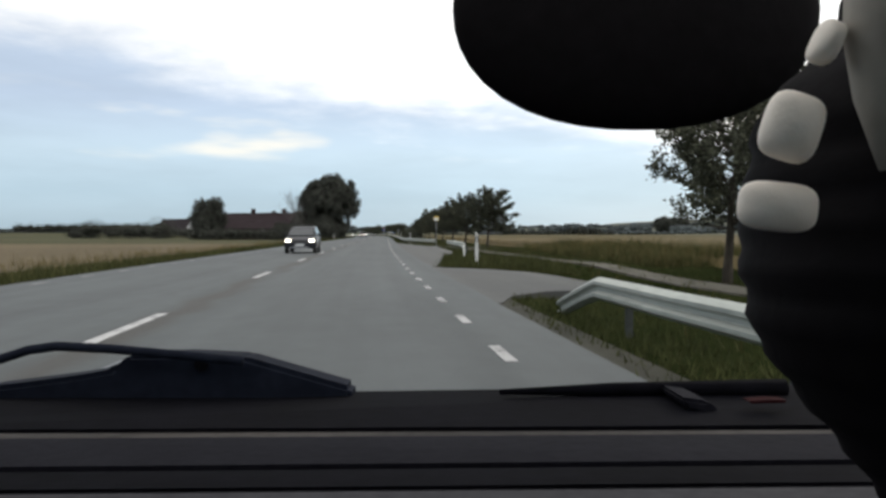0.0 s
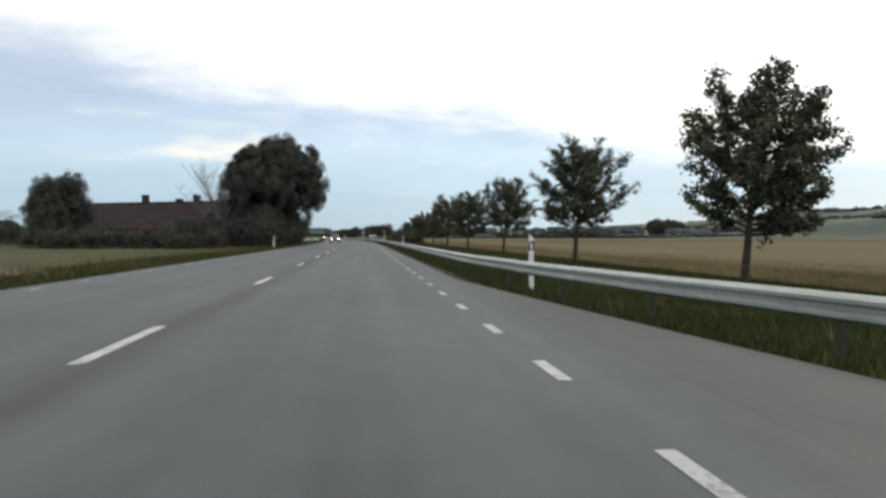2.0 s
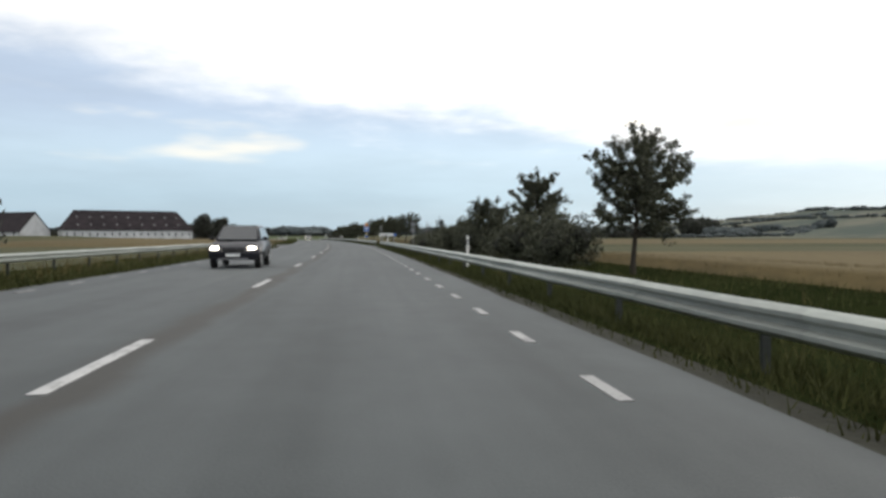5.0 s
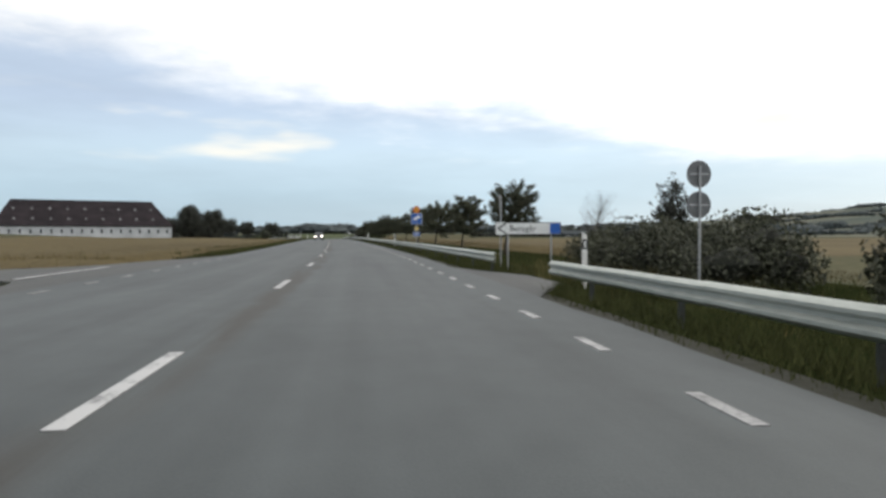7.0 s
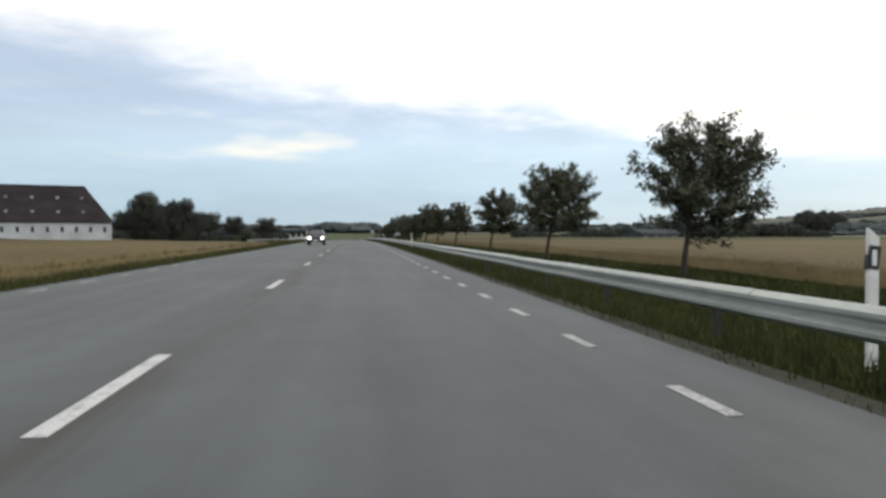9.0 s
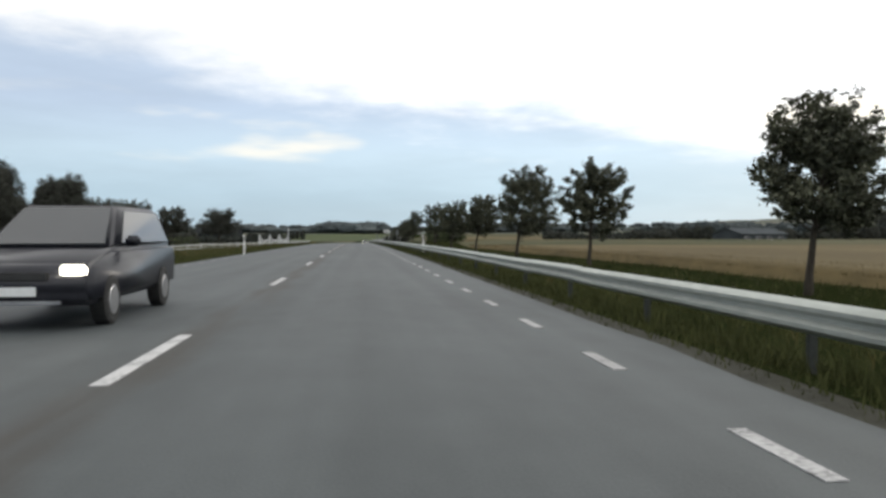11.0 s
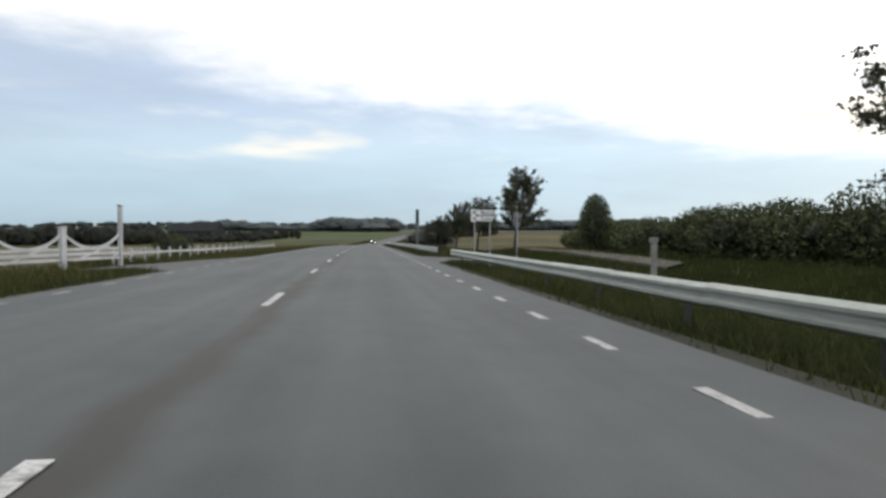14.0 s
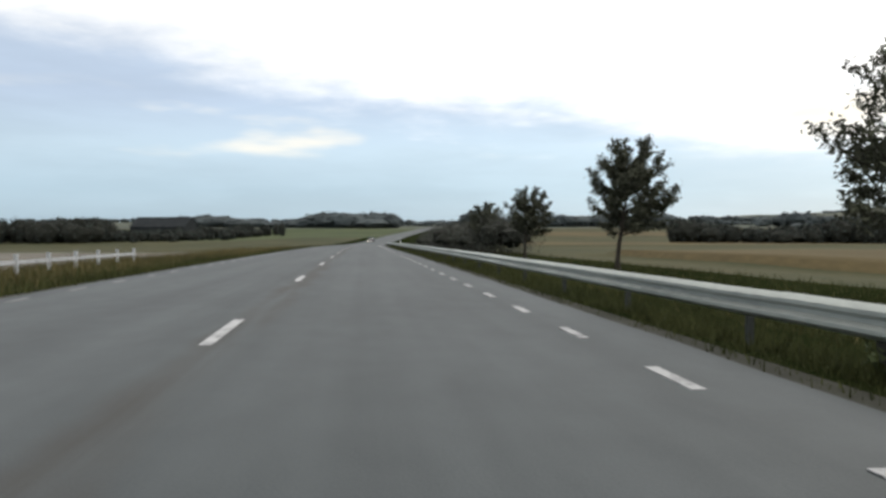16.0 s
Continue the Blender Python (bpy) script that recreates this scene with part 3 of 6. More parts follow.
def guard_rail(s0, s1, lat, side, near_end="blunt", far_end="blunt", flare=0.0, bend=()):
    """A W-beam on posts along one side; side is 1 to the right, -1 to the left. An end dips to the ground where it says so."""
    def track(s):
        q, drop, out = 0.0, 0.0, 0.0
        if near_end == "dip" and s - s0 < 2.2:
            q = 1 - (s - s0) / 2.2
            drop, out = 0.46 * q ** 1.15, flare * q
        if far_end == "dip" and s1 - s < 2.0:
            q = 1 - (s1 - s) / 2.0
            drop, out = 0.46 * q ** 1.1, flare * q
        line = float(np.interp(s, *zip(*bend))) if bend else lat
        return line + side * out, -drop
    ob = thing("guard_rail", at((s0 + s1) / 2, lat, land_z(s0, lat)), "pale galvanised steel guard rail on posts beside the road", "guard rail", "guard rails")
    back = ob.matrix_basis.inverted()
    loop = BEAM + [(x + 0.012, z) for x, z in reversed(BEAM)]
    k = len(loop)
    rng = random.Random(int(s0 * 10))
    starts = list(np.arange(s0, s1 - 1.0, 4.0))
    for n, a in enumerate(starts):
        b = s1 if n == len(starts) - 1 else a + 4.16
        lift, out = rng.uniform(-0.007, 0.007), side * (0.007 if n % 2 else 0.0)
        bm = bmesh.new()
        rings = []
        steps = 10 if (n < 2 and near_end == "dip") or (n > len(starts) - 3 and far_end == "dip") else 3
        for i in range(steps + 1):
            s = float(a + (b - a) * i / steps)
            q, dz = track(s)
            dz += 0.012 * noise.noise(Vector((s * 0.4, lat, 5))) + lift
            rings.append([bm.verts.new(back @ place(s, q + out + side * x, z + dz)) for x, z in loop])
        for u, v in zip(rings, rings[1:]):
            for j in range(k):
                bm.faces.new((u[j], u[(j + 1) % k], v[(j + 1) % k], v[j]))
        bm.faces.new(rings[0])
        bm.faces.new(rings[-1][::-1])
        bmesh.ops.recalc_face_normals(bm, faces=bm.faces[:])
        part("beam", bm, STEEL, ob)
    post = None
    for s in np.arange(s0 + 1.0, s1, 4.0):
        q, dz = track(s)
        m = back @ at(float(s), q + side * 0.075, 0)
        if post is None:
            bm = bmesh.new()
            box(bm, (0, 0, 0.04), (0.09, 0.05, 0.92), None, 0.006)
            box(bm, (-side * 0.03, 0, 0.42), (0.05, 0.08, 0.16), None, 0.006)
            post = part("post", bm, POST_STEEL, ob, m=m)
        else:
            part_mesh("post", post.data, None, ob, m=m)
    return ob


guard_rail(-44, 12.0, 6.0, 1, far_end="dip", flare=0.0)
guard_rail(34.5, 63.5, 7.2, 1, near_end="dip", flare=0.0, bend=((34.5, 7.2), (44, 8.3), (52, 8.85), (63.5, 8.95)))
guard_rail(71.3, 271.0, 6.0, 1, bend=((71.3, 8.5), (77, 7.9), (86, 6.8), (94, 6.15), (100, 6.0)))
guard_rail(277.8, 534.2, 6.0, 1)
guard_rail(541.0, 760.0, 6.0, 1)
guard_rail(180.0, 273.0, -9.3, -1, bend=((180, -9.4), (258, -9.2), (273, -6.8)))

# ---- delineator posts ----


def delineator(s, lat):
    ob = thing("delineator_post", at(s, lat, 0.17), "white plastic delineator post with a black band", "delineator", "delineator posts")
    bm = bmesh.new()
    prism(bm, [(-0.06, -0.85), (0.06, -0.85), (0.06, 0.95), (-0.06, 1.05)], 0.05)
    bmesh.ops.bevel(bm, geom=[e for e in bm.edges if abs(e.verts[0].co.z - e.verts[1].co.z) > 0.5], offset=0.012, segments=2, affect="EDGES")
    part("shaft", bm, WHITE_PLASTIC, ob)
    bm = bmesh.new()
    box(bm, (0, 0, 0.76), (0.128, 0.058, 0.24), Matrix.Rotation(radians(8), 3, "Y"), 0.006)
    part("band", bm, BLACK_BAND, ob, "black band")
    bm = bmesh.new()
    box(bm, (0, -0.031, 0.76), (0.05, 0.006, 0.15), None, 0.003)
    part("reflector", bm, SIGN_WHITE, ob, "white reflector")
    return ob


for s, lat in ((30.0, 7.15), (91.5, 6.75), (153.0, 6.75), (212.0, 6.75), (271.5, 6.9), (333.0, 6.75), (392.5, 6.75), (452.0, 6.75), (664.0, 6.75)):
    delineator(s, lat)
for s, lat in ((89.5, -5.9), (152.0, -6.4), (274.0, -7.4), (447.0, -5.3)):
    delineator(s, lat)


def marker_post(s, lat):
    z = land_z(s, lat)
    ob = thing("marker_post", at(s, lat, z), "short grey marker post with a square cap in the grass", "post")
    bm = bmesh.new()
    box(bm, (0, 0, 0.35 - z / 2), (0.12, 0.12, 1.4 - z), None, 0.012)
    part("shaft", bm, CONCRETE, ob)
    bm = bmesh.new()
    box(bm, (-0.01, 0, 1.08 - z), (0.19, 0.17, 0.14), None, 0.02)
    part("cap", bm, CONCRETE, ob, "pale square cap")


marker_post(514.5, 8.6)

# ---- trees and bushes ----


def limb_points(start, way, length, rng, n=4, lift=0.25):
    pts, p, d = [start], start.copy(), way.normalized()
    for _ in range(n):
        d = (d + Vector(rng.normal(0, 0.16, 3)) + Vector((0, 0, lift * 0.3))).normalized()
        p = p + d * (length / n)
        pts.append(p.copy())
    return pts


def ball(rng, n):
    """Points spread through a unit ball."""
    d = rng.normal(size=(n, 3))
    d /= np.linalg.norm(d, axis=1)[:, None]
    return d * rng.uniform(0, 1, n)[:, None] ** 0.45


def tree(seed, height, radius, clear, leaf, count, mat, limbs=60, lean=0.0, bare=False, fill=0.25, tuft=0.15, steep=0.0):
    """A tapered trunk whose limbs rise outwards to an uneven crown; leaves grow in tufts along the limbs. Returns the trunk's and crown's meshes."""
    rng = np.random.default_rng(seed)
    bm = bmesh.new()
    half = (height - clear) / 2
    mid = Vector((lean * 0.6, 0, clear + half))
    top = height * 0.80
    base_r = 0.022 * height
    trunk = [Vector((0, 0, -0.3))]
    for i in range(1, 8):
        q = i / 7
        trunk.append(Vector((lean * q * q + rng.normal(0, 0.010 * height) * q, rng.normal(0, 0.010 * height) * q, top * q)))
    tube(bm, trunk, [base_r * (1.25 if i == 0 else 1 - 0.85 * i / 7) for i in range(8)], 8)
    nodes = []
    bulge = rng.uniform(0.74, 1.04, 24)
    for i in range(limbs):
        q = (clear * 0.9 + (top - clear * 0.9) * (i / limbs) ** 1.15) / top
        j = min(6, int(q * 7))
        start = trunk[j].lerp(trunk[j + 1], q * 7 - j)
        turn = i * 2.4 + rng.uniform(-0.35, 0.35)
        high = (start.z - clear) / (height - clear)
        lift = radians(rng.uniform(-8, 30) + 48 * high + steep)
        way = Vector((math.cos(turn) * math.cos(lift), math.sin(turn) * math.cos(lift), math.sin(lift)))
        # how far it is to the crown's skin
        o = Vector(((start.x - mid.x) / radius, (start.y - mid.y) / radius, (start.z - mid.z) / half))
        w = Vector((way.x / radius, way.y / radius, way.z / half))
        aa, bb, cc = w.dot(w), o.dot(w), o.dot(o) - 1
        root = bb * bb - aa * cc
        reach = (-bb + math.sqrt(root)) / aa if root > 0 else 0.4 * radius
        reach = max(0.2 * radius, reach) * bulge[int(turn * 3.0) % 24] * rng.uniform(0.8, 1.04)
        pts = []
        swing = rng.normal(0, 0.06, 3)
        for k in range(5):
            f = k / 4
            pts.append(start + way * (reach * f) + Vector((swing[0], swing[1], 0.10 + swing[2] * 0.5)) * (reach * f * f))
        r = base_r * (0.22 if bare else 0.34) * (1 - 0.55 * high) * min(1.0, 0.5 + 0.5 * reach / radius)
        tube(bm, pts, [r * (1 - 0.22 * k) for k in range(5)], 5, cap=False)
        steps = max(3, int(reach / (tuft * radius * 0.75)))
        for k in range(steps):
            f = 0.36 + 0.64 * (k + rng.uniform(0.2, 0.9)) / steps
            m = min(3, int(f * 4))
            p = pts[m].lerp(pts[m + 1], min(1.0, f * 4 - m))
            if bare:
                if k % 2 == 0:
                    sub = limb_points(p, Vector((rng.normal(), rng.normal(), rng.uniform(0, 1))), 0.28 * radius, rng, 3)
                    tube(bm, sub, [r * 0.4, r * 0.3, r * 0.2, r * 0.08], 4, cap=False)
                continue
            off = Vector(rng.normal(0, 0.10 * radius, 3)) * (1.2 - f * 0.7)
            if k % 2 == 0:
                tube(bm, [p, p + off], [r * 0.3, r * 0.12], 4, cap=False)
            nodes.append((p + off, tuft * radius * rng.uniform(0.6, 1.15) * (1.2 - 0.55 * f)))
    me = bpy.data.meshes.new("trunk")
    bm.to_mesh(me)
    bm.free()
    me.materials.append(BARE_BARK if bare else BARK)
    me.polygons.foreach_set("use_smooth", [True] * len(me.polygons))
    if bare:
        return me, None
    for i in range(int(len(nodes) * fill)):
        d = ball(rng, 1)[0] * 0.72
        nodes.append((mid + Vector((d[0] * radius, d[1] * radius, d[2] * half)), tuft * radius * 1.2))
    weight = np.array([r ** 2 for _, r in nodes])
    pick = rng.choice(len(nodes), count, p=weight / weight.sum())
    pts = np.array([tuple(p) for p, _ in nodes])[pick] + ball(rng, count) * np.array([r for _, r in nodes])[pick][:, None] * np.array([1.0, 1.0, 0.75])
    pts[:, 2] = np.maximum(pts[:, 2], 0.05)
    crown = leaves_mesh("crown", pts, leaf, rng)
    crown.materials.append(mat)
    return me, crown


def vase_tree(seed, height, radius, off, clear=1.75, leaf=0.142, count=12500, mat=None, limbs=30):
    """An open tree: limbs spread from a bare trunk to an uneven crown, with sprays of leaves on side twigs. off: how far the crown leans to +x."""
    rng = np.random.default_rng(seed)
    bm = bmesh.new()
    top = height * 0.74
    base_r = 0.019 * height + 0.02
    trunk = [Vector((0, 0, -0.4))]
    for i in range(1, 8):
        q = i / 7
        trunk.append(Vector((off * q ** 1.4 + rng.normal(0, 0.02) * q * height * 0.4, rng.normal(0, 0.02) * q * height * 0.4, top * q)))
    tube(bm, trunk, [base_r * (1.3 if i == 0 else 1 - 0.84 * i / 7) for i in range(8)], 8)
    lobes = rng.uniform(0.78, 1.08, 9)
    twigs = []
    for i in range(limbs):
        f = (i + 0.5) / limbs
        q = (clear * 0.92 + (top - clear * 0.92) * f ** 1.1) / top
        j = min(6, int(q * 7))
        start = trunk[j].lerp(trunk[j + 1], q * 7 - j)
        turn = i * 2.4 + rng.uniform(-0.4, 0.4)
        # where the limb ends on the crown's skin
        e = min(0.98, max(0.04, f ** 0.9 + rng.uniform(-0.10, 0.14)))
        wide = radius * max(0.0, 1 - ((e - 0.38) / 0.64) ** 2) ** 0.42 if e > 0.38 else radius * (0.82 + 0.18 * e / 0.38)
        wide *= lobes[int(turn / math.tau * 9) % 9] * rng.uniform(0.80, 1.10)
        end = Vector((off + math.cos(turn) * wide, math.sin(turn) * wide, clear + 0.15 + (height - clear - 0.15) * e))
        reach = (end - start).length
        if reach < 0.3:
            continue
        way = (end - start).normalized()
        sag = Vector((rng.normal(0, 0.05), rng.normal(0, 0.05), rng.uniform(-0.10, 0.02))) * reach
        pts = [start.lerp(end, k / 4) + sag * (4 * (k / 4) * (1 - k / 4)) for k in range(5)]
        r = base_r * 0.36 * (1 - 0.5 * f) * min(1.0, 0.45 + 0.5 * reach / radius)
        tube(bm, pts, [r * (1 - 0.21 * k) for k in range(5)], 5, cap=False)
        n = max(4, int(reach / 0.24))
        for k in range(n):
            g = 0.22 + 0.78 * (k + rng.uniform(0.1, 0.9)) / n
            m = min(3, int(g * 4))
            p = pts[m].lerp(pts[m + 1], g * 4 - m)
            d = (way * 0.8 + Vector(rng.normal(0, 0.55, 3)) + Vector((0, 0, 0.18))).normalized()
            long = radius * rng.uniform(0.16, 0.34) * (1.25 - 0.55 * g)
            tip = p + d * long
            if k % 2 == 0:
                tube(bm, [p, p.lerp(tip, 0.8)], [r * 0.28, r * 0.1], 3, cap=False)
            twigs.append((p, tip, long))
    me = bpy.data.meshes.new("trunk")
    bm.to_mesh(me)
    bm.free()
    me.materials.append(BARK)
    me.polygons.foreach_set("use_smooth", [True] * len(me.polygons))
    a = np.array([tuple(p) for p, _, _ in twigs])
    b = np.array([tuple(q) for _, q, _ in twigs])
    w = np.array([l for _, _, l in twigs])
    count = int(count * 1.75)
    pick = rng.choice(len(twigs), count, p=w / w.sum())
    along = rng.uniform(0.1, 1.05, count)[:, None]
    spots = a[pick] + (b[pick] - a[pick]) * along + rng.normal(size=(count, 3)) * np.array([0.095, 0.095, 0.07]) * (radius / 2.2)
    crown = leaves_mesh("crown", spots, leaf, rng, 0.3)
    crown.materials.append(mat or LEAF)
    return me, crown


def lobed_tree(seed, lobes, leaf, count, mat, trunk_r, tuft=0.55, core=0.64):
    """A dense tree: overlapping lobes (x, y, z, half width, half height) covered with drooping tufts of leaves over
    dark lumps that stand for inner shade.
    """
    rng = np.random.default_rng(seed)
    bm = bmesh.new()
    top = max(l[2] for l in lobes)
    tube(bm, [(0, 0, -0.5), (0.1, 0.05, top * 0.3), (0.2, -0.1, top * 0.65), (0.3, 0, top)], [trunk_r * 1.3, trunk_r, trunk_r * 0.7, trunk_r * 0.3], 10)
    for x, y, z, w, h in lobes:
        tube(bm, [(0.1, 0, max(0.6, z * 0.45)), (x * 0.5, y * 0.5, z * 0.8), (x, y, z)], [trunk_r * 0.5, trunk_r * 0.35, trunk_r * 0.12], 6, cap=False)
    me = bpy.data.meshes.new("trunk")
    bm.to_mesh(me)
    bm.free()
    me.materials.append(BARK)
    me.polygons.foreach_set("use_smooth", [True] * len(me.polygons))
    centres, sizes = [], []
    area = sum(w * (w + h) for _, _, _, w, h in lobes)
    for n, (x, y, z, w, h) in enumerate(lobes):
        k = int(1500 * w * (w + h) / area)
        d = rng.normal(size=(k, 3))
        d /= np.linalg.norm(d, axis=1)[:, None]
        bump = np.array([0.90 + 0.24 * noise.noise(Vector(v) * 2.2 + Vector((n * 3.1, 0, seed))) for v in d])
        pts = d * bump[:, None] * np.array([w, w, h]) + np.array([x, y, z])
        keep = np.ones(k, bool)
        for x2, y2, z2, w2, h2 in lobes:
            if (x2, y2, z2) != (x, y, z):
                keep &= (((pts - np.array([x2, y2, z2])) / np.array([w2, w2, h2])) ** 2).sum(1) > 0.62
        centres.append(pts[keep])
        sizes.append(np.full(keep.sum(), tuft) * rng.uniform(0.55, 1.25, keep.sum()))
    c, s = np.concatenate(centres), np.concatenate(sizes)
    pick = rng.choice(len(c), count, p=s ** 2 / (s ** 2).sum())
    off = ball(rng, count) * s[pick][:, None] * np.array([1.0, 1.0, 1.25])
    pts = c[pick] + off - np.array([0, 0, 0.2]) * s[pick][:, None]
    pts[:, 2] = np.maximum(pts[:, 2], 0.05)
    crown = leaves_mesh("crown", pts, leaf, rng, 0.2)
    crown.materials.append(mat)
    crown.materials.append(CROWN_SHADE)
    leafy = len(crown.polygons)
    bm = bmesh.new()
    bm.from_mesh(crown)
    # solid lumps behind the tufts, their dark colour painted as inner shade
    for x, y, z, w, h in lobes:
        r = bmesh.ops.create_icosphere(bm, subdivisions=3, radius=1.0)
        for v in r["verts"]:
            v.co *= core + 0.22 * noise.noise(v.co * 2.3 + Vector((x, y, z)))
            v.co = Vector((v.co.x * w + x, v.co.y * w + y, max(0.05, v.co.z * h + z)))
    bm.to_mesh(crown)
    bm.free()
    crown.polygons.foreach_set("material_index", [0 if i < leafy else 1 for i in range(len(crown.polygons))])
    return me, crown


def stand(name, meshes, s, lat, scale, turn, label, group="", squash=1.0):
    m = at(s, lat, land_z(s, lat) - (0.42 if cover(s, lat) == 1 else 0.0), turn) @ Matrix.Diagonal((scale, scale, scale * squash, 1))
    ob = thing(name, m, label, "tree", group)
    part_mesh("trunk", meshes[0], None, ob)
    if meshes[1]:
        part_mesh("crown", meshes[1], None, ob)
    return ob


# metres along the road, height, crown radius, lean of the crown, leaves
ROW = [(22.0, 6.9, 2.7, 0.4, 14000), (73.3, 5.75, 2.25, 0.5, 12500), (94, 6.2, 2.3, 0.6, 14000), (112, 6.3, 2.35, 0.35, 12500), (132.5, 5.8, 2.3, 0.3, 10500), (153.4, 5.95, 2.15, 0.45, 12500),
       (172.6, 6.7, 2.85, 0.25, 16500), (191.7, 5.7, 1.85, 0.5, 8000), (212, 5.7, 2.1, 0.4, 11000), (230, 5.3, 2.0, 0.4, 10000),
       (312.2, 5.2, 2.3, 0.7, 9500), (332.2, 5.1, 2.2, 0.4, 13500), (352.7, 5.3, 2.55, 0.75, 12500), (372.5, 5.4, 2.65, 0.7, 17000), (392.3, 4.9, 2.2, 0.7, 13500),
       (415, 4.9, 1.95, 0.5, 10500), (434, 4.9, 1.8, 0.3, 10000), (451.6, 6.1, 2.5, 0.7, 14500), (471.2, 5.1, 2.15, 0.75, 11500), (491, 5.6, 2.25, 0.7, 12500), (510.5, 5.8, 2.35, 0.25, 8500),
       (556.7, 6.2, 1.95, 0.6, 10500), (577.2, 5.4, 2.2, 0.5, 8500), (596.5, 5.75, 2.15, 0.6, 12000), (617, 4.85, 1.85, 0.3, 7500), (637, 4.8, 1.9, 0.4, 8500)]
for i, (s, h, r, off, n) in enumerate(ROW):
    stand("roadside_tree", vase_tree(110 + i, h + 0.3, r, off, clear=2.2 if 100 < s < 140 or s == 312.2 else 1.75, count=n, limbs=34 + int(n / 1200)), s, 13.6, 1.0, 0, "young leafy roadside tree standing in a row by the field", "roadside tree row")

BIG = lobed_tree(41, ((0, 0, 8.6, 5.6, 5.6), (0.9, 0, 11.7, 3.8, 3.0), (3.7, 0, 11.2, 3.2, 2.7), (-2.0, 0.5, 10.3, 3.2, 2.8), (5.2, -0.6, 8.0, 2.5, 2.9), (5.7, 0.6, 9.9, 2.0, 1.9),
                      (-3.7, 0, 8.2, 2.7, 3.0), (-4.0, -1, 5.0, 2.6, 2.8), (1.6, 0.5, 3.6, 4.0, 3.6), (-1.8, -0.5, 3.5, 4.2, 3.5), (0, -4.2, 8.4, 4.0, 4.0), (0, 4.2, 8.4, 4.2, 4.0),
                      (2.0, -3.4, 11.2, 3.0, 2.6), (-1.6, 3.4, 10.6, 3.0, 2.6), (6.0, 0, 6.6, 1.3, 1.6), (1.6, 0.6, 13.8, 1.9, 1.2)), 0.20, 112000, LEAF_DARK, 0.42, 0.6)
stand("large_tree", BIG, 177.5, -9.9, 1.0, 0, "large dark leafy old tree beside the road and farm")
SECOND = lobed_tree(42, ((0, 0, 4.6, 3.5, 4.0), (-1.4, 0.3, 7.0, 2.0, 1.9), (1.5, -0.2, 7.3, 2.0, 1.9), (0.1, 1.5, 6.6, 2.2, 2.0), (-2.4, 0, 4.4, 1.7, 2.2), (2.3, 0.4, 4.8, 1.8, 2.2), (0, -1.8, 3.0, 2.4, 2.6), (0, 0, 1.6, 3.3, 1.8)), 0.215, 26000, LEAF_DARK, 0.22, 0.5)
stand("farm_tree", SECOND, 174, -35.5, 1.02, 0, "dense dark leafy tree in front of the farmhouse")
BARE = tree(43, 10.5, 3.8, 2.2, 0.2, 10, LEAF, limbs=64, lean=-3.0, bare=True, steep=20)
stand("bare_tree", BARE, 170.5, -14.6, 1.05, 0, "leafless grey tree beside the large tree")
stand("bare_tree", BARE, 294, 14.4, 0.36, 100, "sparse half bare small tree behind the hedge")
FIELD_TREE = vase_tree(144, 6.2, 3.0, 0.2, clear=2.1, leaf=0.195, count=8800, mat=LEAF_DARK, limbs=44)
for s, lat, k, sq, turn in ((519, -19.4, 1.05, 0.88, 0), (524, -27.7, 1.0, 1.0, 60), (524, -33.8, 1.2, 0.97, 130), (517, -36.5, 1.15, 1.0, 250), (512, -38, 1.05, 1.0, 200), (526, -46, 1.5, 1.0, 80), (505, -48, 1.2, 0.9, 20), (532, -56, 1.25, 0.9, 300)):
    stand("meadow_tree", FIELD_TREE, s, lat, k, turn, "dark leafy tree standing in the meadow", "meadow trees", sq)
for s, lat, k, sq, turn in ((499, -35.5, 1.0, 1.1, 0), (505, -37.5, 0.85, 1.0, 40), (511, -36, 0.7, 0.9, 140), (493, -41, 1.12, 1.1, 90)):
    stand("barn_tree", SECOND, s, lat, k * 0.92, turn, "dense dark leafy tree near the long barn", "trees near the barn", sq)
CONIFER = tree(45, 4.6, 1.1, 0.4, 0.14, 4500, LEAF_DARK, limbs=50, fill=0.5, tuft=0.3)
stand("conifer", CONIFER, 286.3, 15.4, 0.92, 0, "small dark conifer rising above the hedge")
stand("roadside_tree", vase_tree(161, 4.75, 2.2, 0.5, clear=1.2, count=11000, limbs=44), 247.3, 13.6, 1.0, 0, "leafy roadside tree growing out of the hedge", "roadside tree row")
stand("roadside_tree", vase_tree(162, 3.3, 1.5, 0.2, clear=0.8, count=5500, limbs=36), 260, 14.0, 1.0, 0, "leafy roadside tree growing out of the hedge", "roadside tree row")


